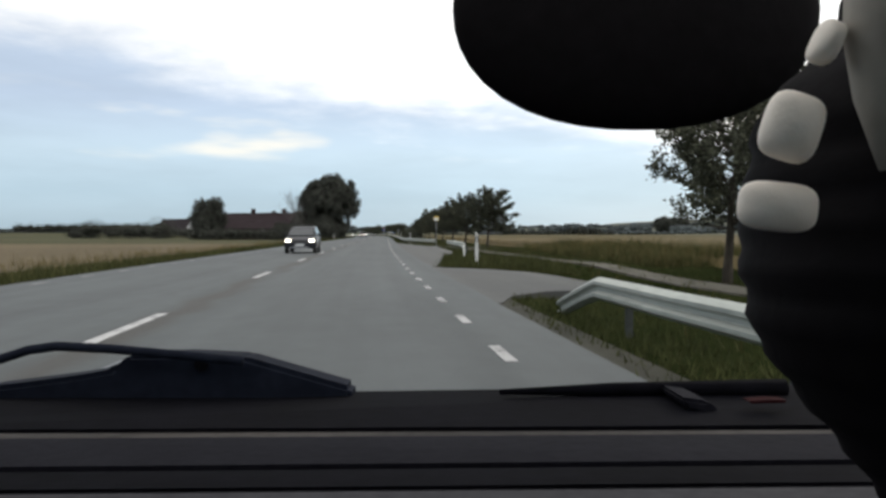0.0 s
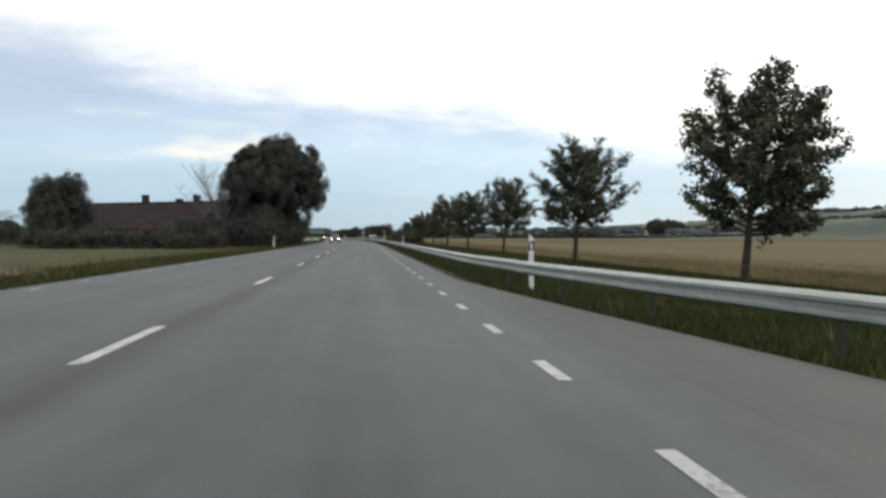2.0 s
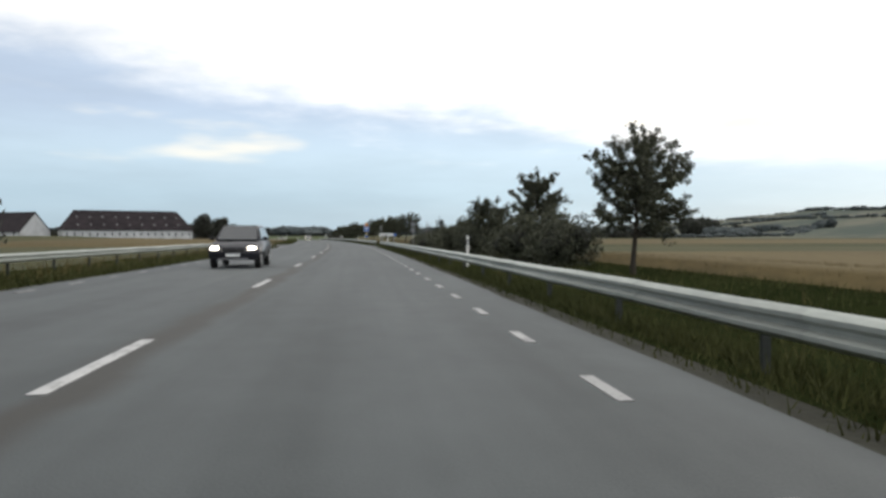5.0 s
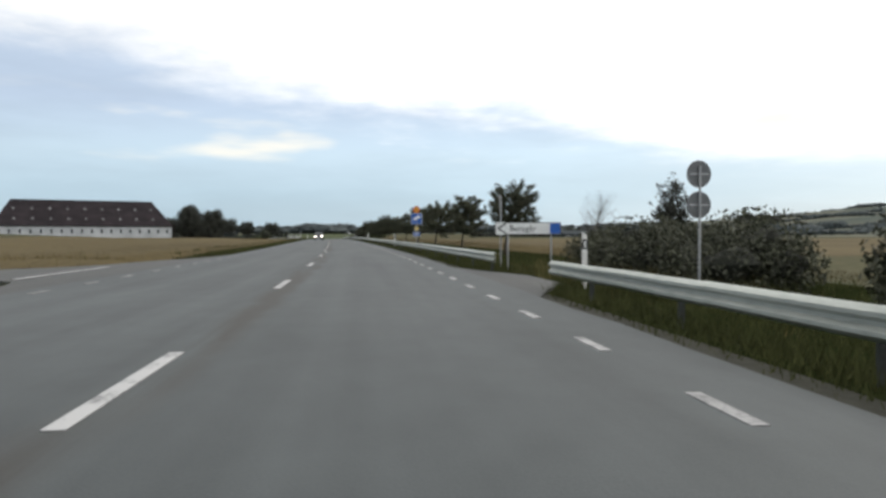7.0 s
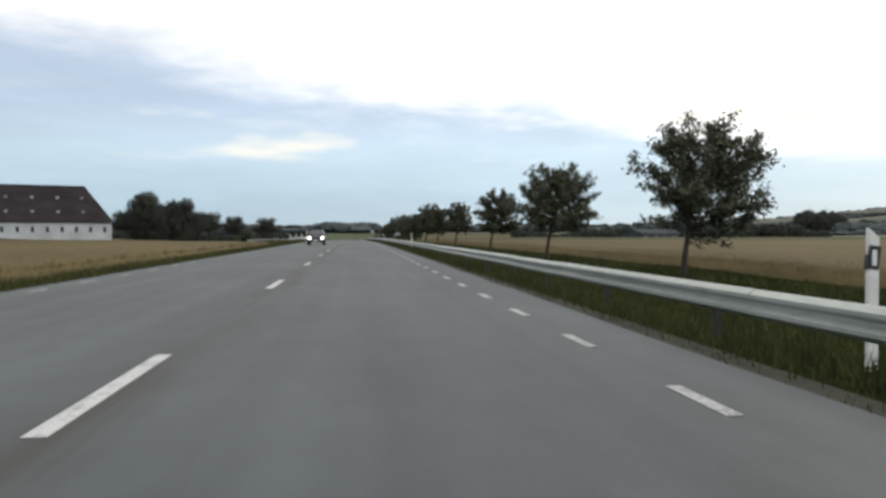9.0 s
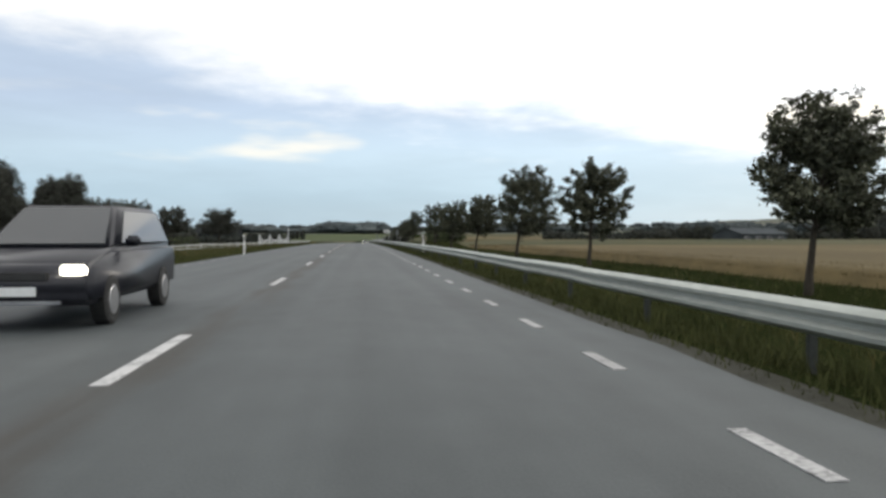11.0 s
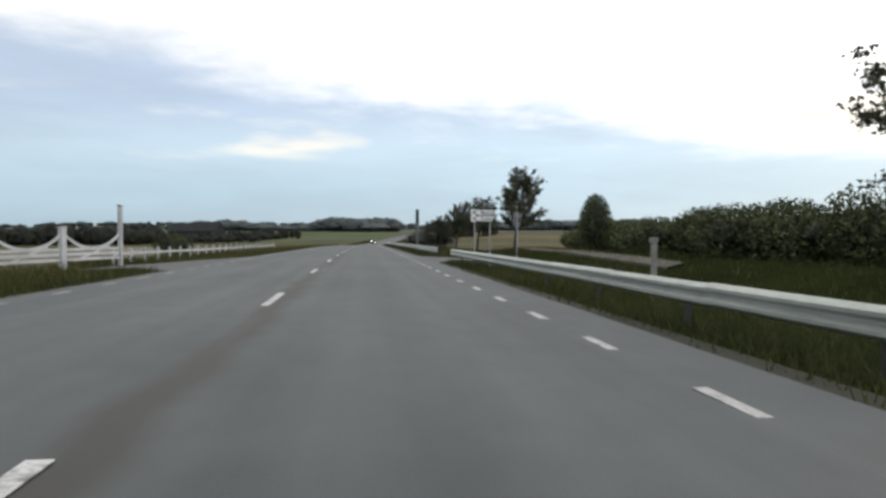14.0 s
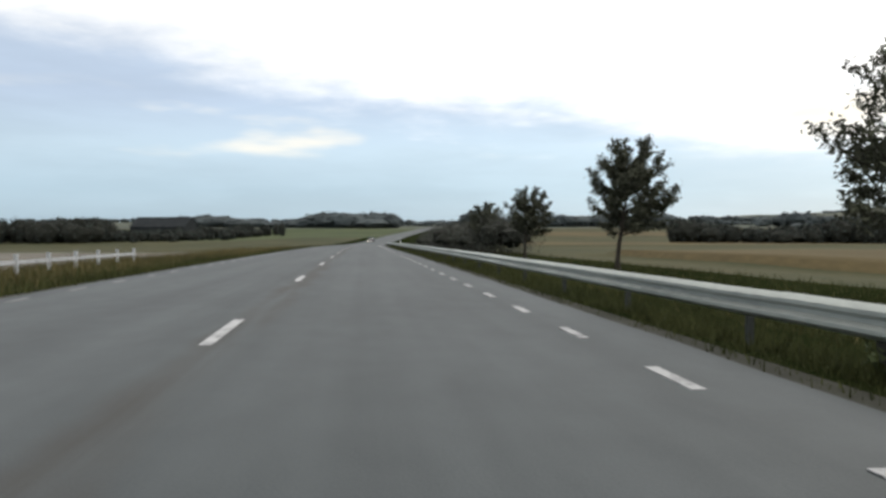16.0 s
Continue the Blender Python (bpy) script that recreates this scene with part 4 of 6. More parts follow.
def thicket(name, seed, path, width, height, count, leaf, mat, label, category="hedge", lumps=0.8, kind=""):
    """Bushes along a path of (s, lat): lumpy crowns of leaves over solid dark lumps coloured as the shade inside."""
    rng = np.random.default_rng(seed)
    pts = [place(s, q, land_z(s, q) - (0.42 if cover(s, q) == 1 else 0)) for s, q in path]
    seg = [(b - a).length for a, b in zip(pts, pts[1:])]
    total = sum(seg)
    ob = thing(name, Matrix.Translation(pts[0]), label, category, kind=kind)
    k = max(3, int(total / lumps))
    spread = 0.2 if total > 4 else 0.06
    centres = []
    for i in range(k):
        d = (i + rng.uniform(0.1, 0.9)) / k * total
        j = 0
        while j < len(seg) - 1 and d > seg[j]:
            d -= seg[j]
            j += 1
        p = pts[j].lerp(pts[j + 1], min(1, d / seg[j])) - pts[0]
        h = height * rng.uniform(0.62, 1.12)
        w = width * rng.uniform(0.6, 1.1) / 2
        side = rng.normal(0, width * spread)
        centres.append((p + Vector((side, rng.normal(0, 2.5 * spread), h * 0.5)), w, h * 0.5))
    # dark lumps imitate the shade deep in the bushes
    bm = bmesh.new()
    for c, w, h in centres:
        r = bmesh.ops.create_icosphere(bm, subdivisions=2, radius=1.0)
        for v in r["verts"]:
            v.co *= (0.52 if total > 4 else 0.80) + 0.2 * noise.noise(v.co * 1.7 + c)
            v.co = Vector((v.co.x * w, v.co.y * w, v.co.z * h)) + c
    part("inner_growth", bm, CROWN_SHADE, ob)["kind"] = "stuff"
    per = max(20, int(count * 1.5) // k)
    cloud = []
    for c, w, h in centres:
        d = rng.normal(size=(per, 3))
        d /= np.linalg.norm(d, axis=1)[:, None]
        d *= (rng.uniform(0.55, 1.22, per) ** 0.6)[:, None]
        cloud.append(d * np.array([w, w, h]) + np.array(tuple(c)))
    cloud = np.concatenate(cloud)
    me = leaves_mesh("foliage", cloud, leaf * 0.86, rng)
    part_mesh("foliage", me, mat, ob)
    return ob


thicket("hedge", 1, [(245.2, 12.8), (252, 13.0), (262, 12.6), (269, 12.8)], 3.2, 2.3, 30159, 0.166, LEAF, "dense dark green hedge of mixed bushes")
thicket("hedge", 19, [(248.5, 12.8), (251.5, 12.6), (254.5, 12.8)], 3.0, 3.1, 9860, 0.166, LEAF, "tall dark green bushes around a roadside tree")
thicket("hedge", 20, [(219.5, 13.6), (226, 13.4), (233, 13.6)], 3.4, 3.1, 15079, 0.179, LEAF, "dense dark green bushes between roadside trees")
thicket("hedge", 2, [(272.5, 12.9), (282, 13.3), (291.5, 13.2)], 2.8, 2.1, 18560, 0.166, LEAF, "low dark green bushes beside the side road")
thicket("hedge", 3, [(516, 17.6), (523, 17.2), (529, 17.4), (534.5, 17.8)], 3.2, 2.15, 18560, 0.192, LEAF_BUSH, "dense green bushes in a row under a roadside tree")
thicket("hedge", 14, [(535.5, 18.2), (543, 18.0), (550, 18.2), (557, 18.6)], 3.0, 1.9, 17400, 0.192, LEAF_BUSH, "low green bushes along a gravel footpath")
thicket("shrub", 15, [(543.0, 16.2), (544.6, 16.5)], 2.2, 3.3, 3190, 0.192, LEAF_BUSH, "tall pointed dark shrub above the bushes", "shrub")
thicket("shrub", 17, [(313.3, 5.75), (314.2, 5.8)], 0.5, 0.4, 290, 0.090, LEAF_BUSH, "small dark shrub at the foot of the rail", "shrub", lumps=0.4)
thicket("shrub", 18, [(566.4, 6.35), (567.8, 6.35)], 0.8, 0.75, 406, 0.090, LEAF_BUSH, "small dark shrub at the foot of the rail", "shrub", lumps=0.4)
for i, (a, b) in enumerate(((489, 8.2), (494, 8.6))):
    thicket("shrub", 50 + i, [(a, b), (a + 1.4, b + 0.2)], 1.0, 0.75, 700, 0.09, LEAF_BUSH, "low dark shrub in the verge behind the rail", "shrub", lumps=0.5)
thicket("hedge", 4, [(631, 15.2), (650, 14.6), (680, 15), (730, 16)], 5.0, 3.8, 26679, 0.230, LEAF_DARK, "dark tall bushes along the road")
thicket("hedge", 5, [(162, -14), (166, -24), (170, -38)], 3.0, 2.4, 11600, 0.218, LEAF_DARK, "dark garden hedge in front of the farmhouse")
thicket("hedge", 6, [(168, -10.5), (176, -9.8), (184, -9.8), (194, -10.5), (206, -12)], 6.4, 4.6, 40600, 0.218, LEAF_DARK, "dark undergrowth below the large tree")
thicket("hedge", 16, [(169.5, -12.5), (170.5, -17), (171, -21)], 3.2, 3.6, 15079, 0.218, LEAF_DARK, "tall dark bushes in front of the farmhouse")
thicket("shrub", 7, [(465, -16.5), (468, -17.5)], 2.6, 2.6, 1450, 0.179, LEAF_BUSH, "dark leafy shrub in the meadow", "shrub")
thicket("shrub", 8, [(558, -13.0), (562, -14.0)], 2.4, 2.0, 1276, 0.179, LEAF_BUSH, "brownish green shrub by the white fence", "shrub")
thicket("shrub", 10, [(505, -24), (516, -22)], 2.2, 1.4, 1450, 0.192, LEAF_BUSH, "low shrubs in the meadow", "shrub")
thicket("hedgerow", 60, [(198, -51.5), (202, -54)], 7, 4.9, 3400, 0.25, LEAF_DARK, "tall dark bushes beyond the farm garden", lumps=1.2)
thicket("hedgerow", 61, [(203, -57), (207, -63), (211, -70)], 4.6, 3.4, 4200, 0.25, LEAF_DARK, "low dark hedgerow leading away from the farm")
thicket("hedgerow", 62, [(210, -71.5), (214, -75)], 6.5, 5.0, 3400, 0.25, LEAF_DARK, "tall rounded dark bushes at the hedgerow's end", lumps=1.2)
thicket("hedgerow", 63, [(213, -76), (216, -81)], 4.0, 2.7, 2000, 0.25, LEAF_DARK, "low dark bushes at the edge of the meadow")
thicket("hedgerow", 11, [(330, -82), (335, -90), (352, -104)], 6, 5.6, 3479, 0.435, LEAF_DARK, "dark clump of trees and bushes beyond the field")
thicket("hedgerow", 12, [(440, -118), (452, -146), (470, -190)], 7, 5.8, 5220, 0.512, LEAF_DARK, "dark hedgerow beyond the pale field")
thicket("hedgerow", 13, [(210, -42), (240, -62), (300, -84)], 5, 3.4, 5220, 0.384, LEAF_DARK, "low dark hedgerow behind the farm")


def woods(name, seed, blobs, label, mat, clumps=26, size=1.3, inner=None, slim=1.0):
    """Far woodland: many lumpy crowns with ragged leaf clumps on them, one mesh."""
    rng = np.random.default_rng(seed)
    unit = bmesh.new()
    bmesh.ops.create_icosphere(unit, subdivisions=2, radius=1.0)
    unit.verts.ensure_lookup_table()
    uv = [v.co.copy() for v in unit.verts]
    uf = [[v.index for v in f.verts] for f in unit.faces]
    unit.free()
    verts, faces, cloud = [], [], []
    for s0, lat0, s1, lat1, count, high in blobs:
        for i in range(count):
            q = (i + rng.uniform(0, 1)) / count
            s, lat = s0 + (s1 - s0) * q + rng.normal(0, 5), lat0 + (lat1 - lat0) * q + rng.normal(0, 6)
            h = high * (0.75 + 0.55 * noise.noise(Vector((s * 0.021, lat * 0.021, 1.0)))) * rng.uniform(0.7, 1.12)
            w = high * rng.uniform(0.4, 1.05) * slim
            base = place(s, lat, land_z(s, lat) + h * 0.42)
            o = len(verts)
            for v in uv:
                g = 0.8 + 0.35 * noise.noise(v * 1.6 + base * 0.7)
                verts.append((base.x + v.x * w * g, base.y + v.y * w * g, base.z + v.z * h * 0.55 * g))
            faces += [[a + o for a in f] for f in uf]
            k = clumps
            d = rng.normal(size=(k, 3))
            d /= np.linalg.norm(d, axis=1)[:, None]
            d *= rng.uniform(0.75, 1.08, k)[:, None]
            cloud.append(d * np.array([w * 0.9, w * 0.9, h * 0.52]) + np.array(tuple(base)))
    me = leaves_mesh(name, np.concatenate(cloud), size, rng)
    lumps = bpy.data.meshes.new(name)
    lumps.from_pydata(verts, [], faces)
    bm = bmesh.new()
    bm.from_mesh(lumps)
    bm.from_mesh(me)
    bm.to_mesh(me)
    bm.free()
    bpy.data.meshes.remove(lumps)
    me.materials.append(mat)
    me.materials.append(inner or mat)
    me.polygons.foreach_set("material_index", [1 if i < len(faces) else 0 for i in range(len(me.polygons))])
    ob = part_mesh(name, me, None, None)
    return tagged(ob, label, "woodland", kind="stuff")


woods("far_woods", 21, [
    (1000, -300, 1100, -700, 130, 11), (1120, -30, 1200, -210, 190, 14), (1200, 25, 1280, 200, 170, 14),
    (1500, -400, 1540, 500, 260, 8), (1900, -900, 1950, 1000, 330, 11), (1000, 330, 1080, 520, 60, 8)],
    "distant dark treeline along the horizon", HAZY_LEAF)
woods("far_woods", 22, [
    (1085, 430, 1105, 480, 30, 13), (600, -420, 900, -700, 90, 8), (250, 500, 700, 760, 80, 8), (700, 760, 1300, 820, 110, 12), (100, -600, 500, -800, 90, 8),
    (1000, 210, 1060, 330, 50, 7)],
    "distant copses between the fields", HAZY_LEAF)

# the lumps under the leaf clumps carry painted inner shade
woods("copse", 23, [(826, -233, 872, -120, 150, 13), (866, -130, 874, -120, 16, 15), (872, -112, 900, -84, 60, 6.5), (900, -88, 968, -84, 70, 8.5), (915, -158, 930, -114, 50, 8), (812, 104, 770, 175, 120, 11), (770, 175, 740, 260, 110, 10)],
      "dark leafy copse at the far edge of the fields", COPSE_LEAF, 125, 1.05, CROWN_SHADE, 0.45)

woods("copse", 26, [(1195, 433, 1205, 472, 32, 29), (1195, 492, 1205, 520, 14, 22)], "dark copse standing on the far slope", COPSE_LEAF, 110, 1.5, CROWN_SHADE, 0.4)
woods("far_woods", 27, [(1240, 285, 1260, 430, 46, 17), (1330, 560, 1330, 700, 40, 17)], "distant woods on the rising ground", HAZY_LEAF, 60, 2.0, HAZY_LEAF, 0.6)
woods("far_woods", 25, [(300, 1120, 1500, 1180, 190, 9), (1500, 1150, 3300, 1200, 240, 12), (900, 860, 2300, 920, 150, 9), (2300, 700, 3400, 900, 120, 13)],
      "distant woods on the slope of the far hills", HAZY_LEAF, size=1.8)
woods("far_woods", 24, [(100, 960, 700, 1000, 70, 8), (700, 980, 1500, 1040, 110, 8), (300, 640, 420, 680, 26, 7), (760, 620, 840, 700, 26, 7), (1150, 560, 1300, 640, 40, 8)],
      "distant trees along the crest of the low hills", HAZY_LEAF)

# ---- buildings ----


def house(name, a, b, width, base, eave, ridge, wall, roof, label, hip=0.0, category="house", windows=0, window_size=(1.0, 1.2), sill=1.0, skylights=0, chimneys=(), overhang=0.35):
    """A long house with its ridge from a to b (points of the plan)."""
    a, b = Vector((a.x, a.y, 0)), Vector((b.x, b.y, 0))
    length = (b - a).length
    mid = (a + b) / 2
    turn = math.atan2((b - a).y, (b - a).x)
    ob = thing(name, Matrix.Translation((mid.x, mid.y, base)) @ Matrix.Rotation(turn, 4, "Z"), label, category)
    hl, hw, e, r = length / 2, width / 2, eave - base, ridge - base
    bm = bmesh.new()
    foot = [(-hl, -hw), (hl, -hw), (hl, hw), (-hl, hw)]
    lo = [bm.verts.new((x, y, -0.6)) for x, y in foot]
    hi = [bm.verts.new((x, y, e)) for x, y in foot]
    for i in range(4):
        bm.faces.new((lo[i], lo[(i + 1) % 4], hi[(i + 1) % 4], hi[i]))
    if not hip:
        for x, i, j in ((-hl, 3, 0), (hl, 1, 2)):
            t = bm.verts.new((x, 0, r - 0.12))
            bm.faces.new((hi[i], hi[j], t))
    part("wall", bm, wall, ob)
    # roof of real thickness
    o = overhang
    drop = (r - e) / hw * o
    bm = bmesh.new()
    tops = [Vector((-hl - o, -hw - o, e - drop)), Vector((hl + o, -hw - o, e - drop)), Vector((hl + o - hip, 0, r)), Vector((-hl - o + hip, 0, r)), Vector((hl + o, hw + o, e - drop)), Vector((-hl - o, hw + o, e - drop))]
    up = [bm.verts.new(v) for v in tops]
    dn = [bm.verts.new(v - Vector((0, 0, 0.18))) for v in tops]
    sheets = [(0, 1, 2, 3), (3, 2, 4, 5)]
    if hip:
        sheets += [(1, 4, 2), (5, 0, 3)]
    for f in sheets:
        bm.faces.new([up[i] for i in f])
        bm.faces.new([dn[i] for i in reversed(f)])
    rim = [0, 1, 4, 5] if hip else [0, 1, 2, 4, 5, 3]
    for i, j in zip(rim, rim[1:] + rim[:1]):
        bm.faces.new((up[i], dn[i], dn[j], up[j]))
    bmesh.ops.recalc_face_normals(bm, faces=bm.faces[:])
    rf = part("roof", bm, roof, ob)
    bm = bmesh.new()
    tube(bm, [(-hl - o + hip, 0, r), (hl + o - hip, 0, r)], 0.14, 6)
    part("ridge", bm, roof, ob)
    if chimneys:
        for x, h in chimneys:
            bm = bmesh.new()
            box(bm, (x, 0, r + h / 2 - 0.3), (0.7, 0.7, h + 0.6))
            box(bm, (x, 0, r + h + 0.02), (0.86, 0.86, 0.14))
            part("chimney", bm, BRICK_WALL, rf)
    for i in range(windows):
        x = -hl + length * (i + 0.5) / windows
        for side in (-1, 1):
            bm = bmesh.new()
            box(bm, (0, 0, 0), (window_size[0] + 0.16, 0.10, window_size[1] + 0.16))
            w = part("window", bm, FENCE_WHITE, ob, m=Matrix.Translation((x, side * (hw + 0.02), sill + window_size[1] / 2)))
            bm = bmesh.new()
            box(bm, (0, side * 0.04, 0), (window_size[0], 0.06, window_size[1]))
            part("pane", bm, WINDOW_DARK, w)
    slope = math.atan2(r - e, hw)
    for i in range(skylights):
        x = -hl + hip * 0.6 + (length - hip * 1.2) * (i + 0.5) / skylights
        for side, q in ((-1, 0.22), (1, 0.22), (-1, 0.64), (1, 0.64)):
            bm = bmesh.new()
            box(bm, (0, 0, 0), (0.55, 0.65, 0.12))
            w = part("skylight", bm, SKYLIGHT, rf, "pale framed roof window", m=Matrix.Translation((x, side * hw * (1 - q), e + (r - e) * q + 0.05)) @ Matrix.Rotation(side * -slope, 4, "X"))
    return ob


base = land_z(186, -36)
house("farmhouse", place(187, -38), place(176.5, -16.5), 8.5, base, 2.5, 5.75, BRICK_WALL, ROOF_RED, "long dark red farmhouse with a clay roof behind hedges", windows=6, sill=0.8, chimneys=((0.4, 1.0), (6.0, 0.4), (8.8, 0.85)), category="farmhouse")
house("farm_wing", place(178.8, -16.2), place(183.5, -9.6), 6.0, base, 2.2, 4.5, BRICK_WALL, ROOF_RED, "low dark wing of the farmhouse behind a large tree", windows=2, sill=0.8, category="farmhouse")
barn_base = place(476, -62, land_z(476, -62)).z
house("long_barn", place(467.5, -86), place(484, -46), 13, barn_base, barn_base + 3.25, 10.25, LIMEWASH, ROOF_DARK, "long whitewashed building with a dark clay roof", hip=4.4, category="barn", windows=18, window_size=(0.5, 1.05), sill=0.9, skylights=9, chimneys=())
house("barn_wing", place(464, -93), place(479, -112), 11, barn_base, barn_base + 2.6, 9.4, LIMEWASH, ROOF_DARK, "whitewashed barn wing with a pale gable", category="barn", windows=4, sill=1.2)
house("shed", place(604, 106), place(612, 124), 10, place(606, 112).z + 0.2, 1.4, 3.0, GREY_SHED, GREY_SHED, "grey sheeted farm shed beyond the wheat field", category="shed", windows=4, window_size=(2.2, 0.6), sill=0.9)
v = place(958, -128)
house("far_barn", place(962, -145), place(955, -113), 12, place(958, -128, land_z(958, -128)).z, v.z + 3.4, v.z + 8.2, SLATE, SLATE, "dark slate roofed barn among far trees", category="barn")

# ---- signs ----


def writing(text, size, mat, parent, m, name="lettering"):
    cu = bpy.data.curves.new(name, "FONT")
    cu.body, cu.size, cu.align_x, cu.align_y, cu.extrude = text, size, "LEFT", "CENTER", 0.002
    cu.resolution_u = 3
    tmp = bpy.data.objects.new(name, cu)
    me = bpy.data.meshes.new_from_object(tmp)
    bpy.data.objects.remove(tmp)
    return part_mesh(name, me, mat, parent, "black lettering", m=m)


FACING = Matrix.Rotation(radians(90), 4, "X")


def plate(name, outline, mat, parent, y, label="", thick=0.006):
    bm = bmesh.new()
    prism(bm, outline, thick, Matrix.Translation((0, y, 0)))
    return part(name, bm, mat, parent, label)


def rect(x0, x1, z0, z1):
    return [(x0, z0), (x1, z0), (x1, z1), (x0, z1)]


def pole(parent, x, top, r=0.03, y=0.03, mat=None, low=-0.5):
    bm = bmesh.new()
    tube(bm, [(x, y, low), (x, y, top)], r, 10)
    return part("pole", bm, mat or GALVANISED, parent)


def arrow_sign(parent, x0, z, length, height, text, size):
    """A white finger sign that points left, with black rim, chevron and words."""
    board = plate("board", rect(x0, x0 + length, z - height / 2, z + height / 2), SIGN_WHITE, parent, 0.0, thick=0.02)
    h, t = height / 2 - 0.012, 0.022
    for a, b in (((x0 + 0.35, z + h), (x0 + length - 0.01, z + h)), ((x0 + 0.35, z - h), (x0 + length - 0.01, z - h))):
        plate("rim", rect(a[0], b[0], a[1] - t / 2, a[1] + t / 2), SIGN_BLACK, board, -0.0125)
    plate("rim", rect(x0 + length - 0.03, x0 + length - 0.008, z - h, z + h), SIGN_BLACK, board, -0.0125)
    w = 0.05
    plate("chevron", [(x0 + 0.04, z), (x0 + 0.35 - w * 0.4, z - h), (x0 + 0.35 + w, z - h), (x0 + 0.04 + w * 1.8, z), (x0 + 0.35 + w, z + h), (x0 + 0.35 - w * 0.4, z + h)], SIGN_BLACK, board, -0.0128, "black arrow head")
    writing(text, size, SIGN_BLACK, board, Matrix.Translation((x0 + 0.46, -0.012, z - 0.01)) @ FACING)
    return board


sign = thing("direction_sign", at(280.3, 7.1, land_z(280.3, 7.1), -4), "white direction sign with black arrow pointing across the road", "road sign")
dz = -land_z(280.3, 7.1)
board = arrow_sign(sign, -0.62, 1.36 + dz, 2.25, 0.42, "Beragår", 0.30)
square = plate("pictogram", rect(1.25, 1.60, 1.185 + dz, 1.535 + dz), SIGN_BLUE, board, -0.014, "blue square with a pale symbol")
for x in (-0.2, 1.3):
    pole(sign, x, 1.55 + dz)

sign = thing("give_way_sign", at(281.0, 6.75, land_z(281, 6.75), 252), "triangular give way sign seen from its grey back", "road sign")
plate("triangle", [(0, 1.72 + dz), (0.42, 2.46 + dz), (0.40, 2.50 + dz), (-0.40, 2.50 + dz), (-0.42, 2.46 + dz)], SIGN_BACK, sign, 0.0, "grey back of the triangle", 0.02)
plate("face", [(0, 1.78 + dz), (0.37, 2.45 + dz), (-0.37, 2.45 + dz)], SIGN_YELLOW, sign, -0.015)
pole(sign, 0, 2.3 + dz)

def back_discs(s, lat, r, zs, label):
    ob = thing("round_signs", at(s, lat, land_z(s, lat), 8), label, "road sign")
    q = -land_z(s, lat)
    for z in zs:
        plate("disc", disc_outline(r, 28, z + q), SIGN_BACK, ob, 0.0, "grey back of a round sign", 0.018)
        bm = bmesh.new()
        box(bm, (0, -0.02, z + q), (r * 1.5, 0.02, 0.04))
        part("bracket", bm, GALVANISED, ob)
    pole(ob, 0, max(zs) + q + r * 0.6, y=-0.045)
    return ob


back_discs(272.2, 9.95, 0.33, (2.62, 1.87), "two grey round sign backs on a steel pole")
back_discs(534.0, 9.2, 0.20, (2.25, 1.82), "two small grey round sign backs on a steel pole")

sign = thing("bus_stop_sign", at(72.0, 8.6, land_z(72, 8.6)), "bus stop sign with yellow rim on a banded pole", "road sign")
q = -land_z(72, 8.6)
board = plate("board", rect(-0.25, 0.25, 2.32 + q, 2.74 + q), SIGN_YELLOW, sign, 0.0, thick=0.03)
plate("panel", rect(-0.21, 0.21, 2.34 + q, 2.63 + q), SIGN_WHITE, board, -0.018)
pole(sign, 0, 2.35 + q, 0.028, 0.0)
for z in (0.45, 0.85, 1.25):
    bm = bmesh.new()
    tube(bm, [(0, 0, z + q), (0, 0, z + 0.2 + q)], 0.0305, 10)
    part("band", bm, BLACK_BAND, sign, "black band")

sign = thing("camera_warning_signs", at(318.0, 7.4, land_z(318, 7.4)), "pole with round, square blue and yellow road signs", "road sign")
q = -land_z(318, 7.4)
disc = plate("speed_disc", disc_outline(0.29, 32, 3.22 + q), SIGN_RED, sign, 0.0, "round sign with red rim", 0.02)
plate("field", disc_outline(0.22, 32, 3.22 + q), SIGN_ORANGE, disc, -0.014)
board = plate("camera_board", rect(-0.46, 0.46, 1.99 + q, 2.91 + q), SIGN_WHITE, sign, 0.0, "blue board with a white camera symbol", 0.02)
plate("field", rect(-0.43, 0.43, 2.02 + q, 2.88 + q), SIGN_BLUE, board, -0.0135)
tilt = Matrix.Translation((0.0, 0, 2.52 + q)) @ Matrix.Rotation(radians(-27), 4, "Y")
bm = bmesh.new()
prism(bm, [(-0.34, -0.07), (0.26, -0.10), (0.32, -0.05), (0.32, 0.06), (0.26, 0.11), (-0.20, 0.09), (-0.34, 0.02)], 0.006, tilt @ Matrix.Translation((0, -0.018, 0)))
part("symbol", bm, SIGN_WHITE, board, "white camera symbol")
plate("symbol_post", rect(0.02, 0.06, 2.10 + q, 2.45 + q), SIGN_WHITE, board, -0.018)
plate("priority_sign", [(0.21, 1.64 + q), (0, 1.85 + q), (-0.21, 1.64 + q), (0, 1.43 + q)], SIGN_WHITE, sign, 0.0, "yellow diamond with white rim", 0.02)
plate("diamond", [(0.16, 1.64 + q), (0, 1.80 + q), (-0.16, 1.64 + q), (0, 1.48 + q)], SIGN_YELLOW, sign, -0.014)
board = plate("route_board", rect(-0.29, 0.29, 0.99 + q, 1.34 + q), SIGN_WHITE, sign, 0.0, "small blue board with white rim", 0.02)
plate("field", rect(-0.265, 0.265, 1.015 + q, 1.315 + q), SIGN_BLUE, board, -0.0135)
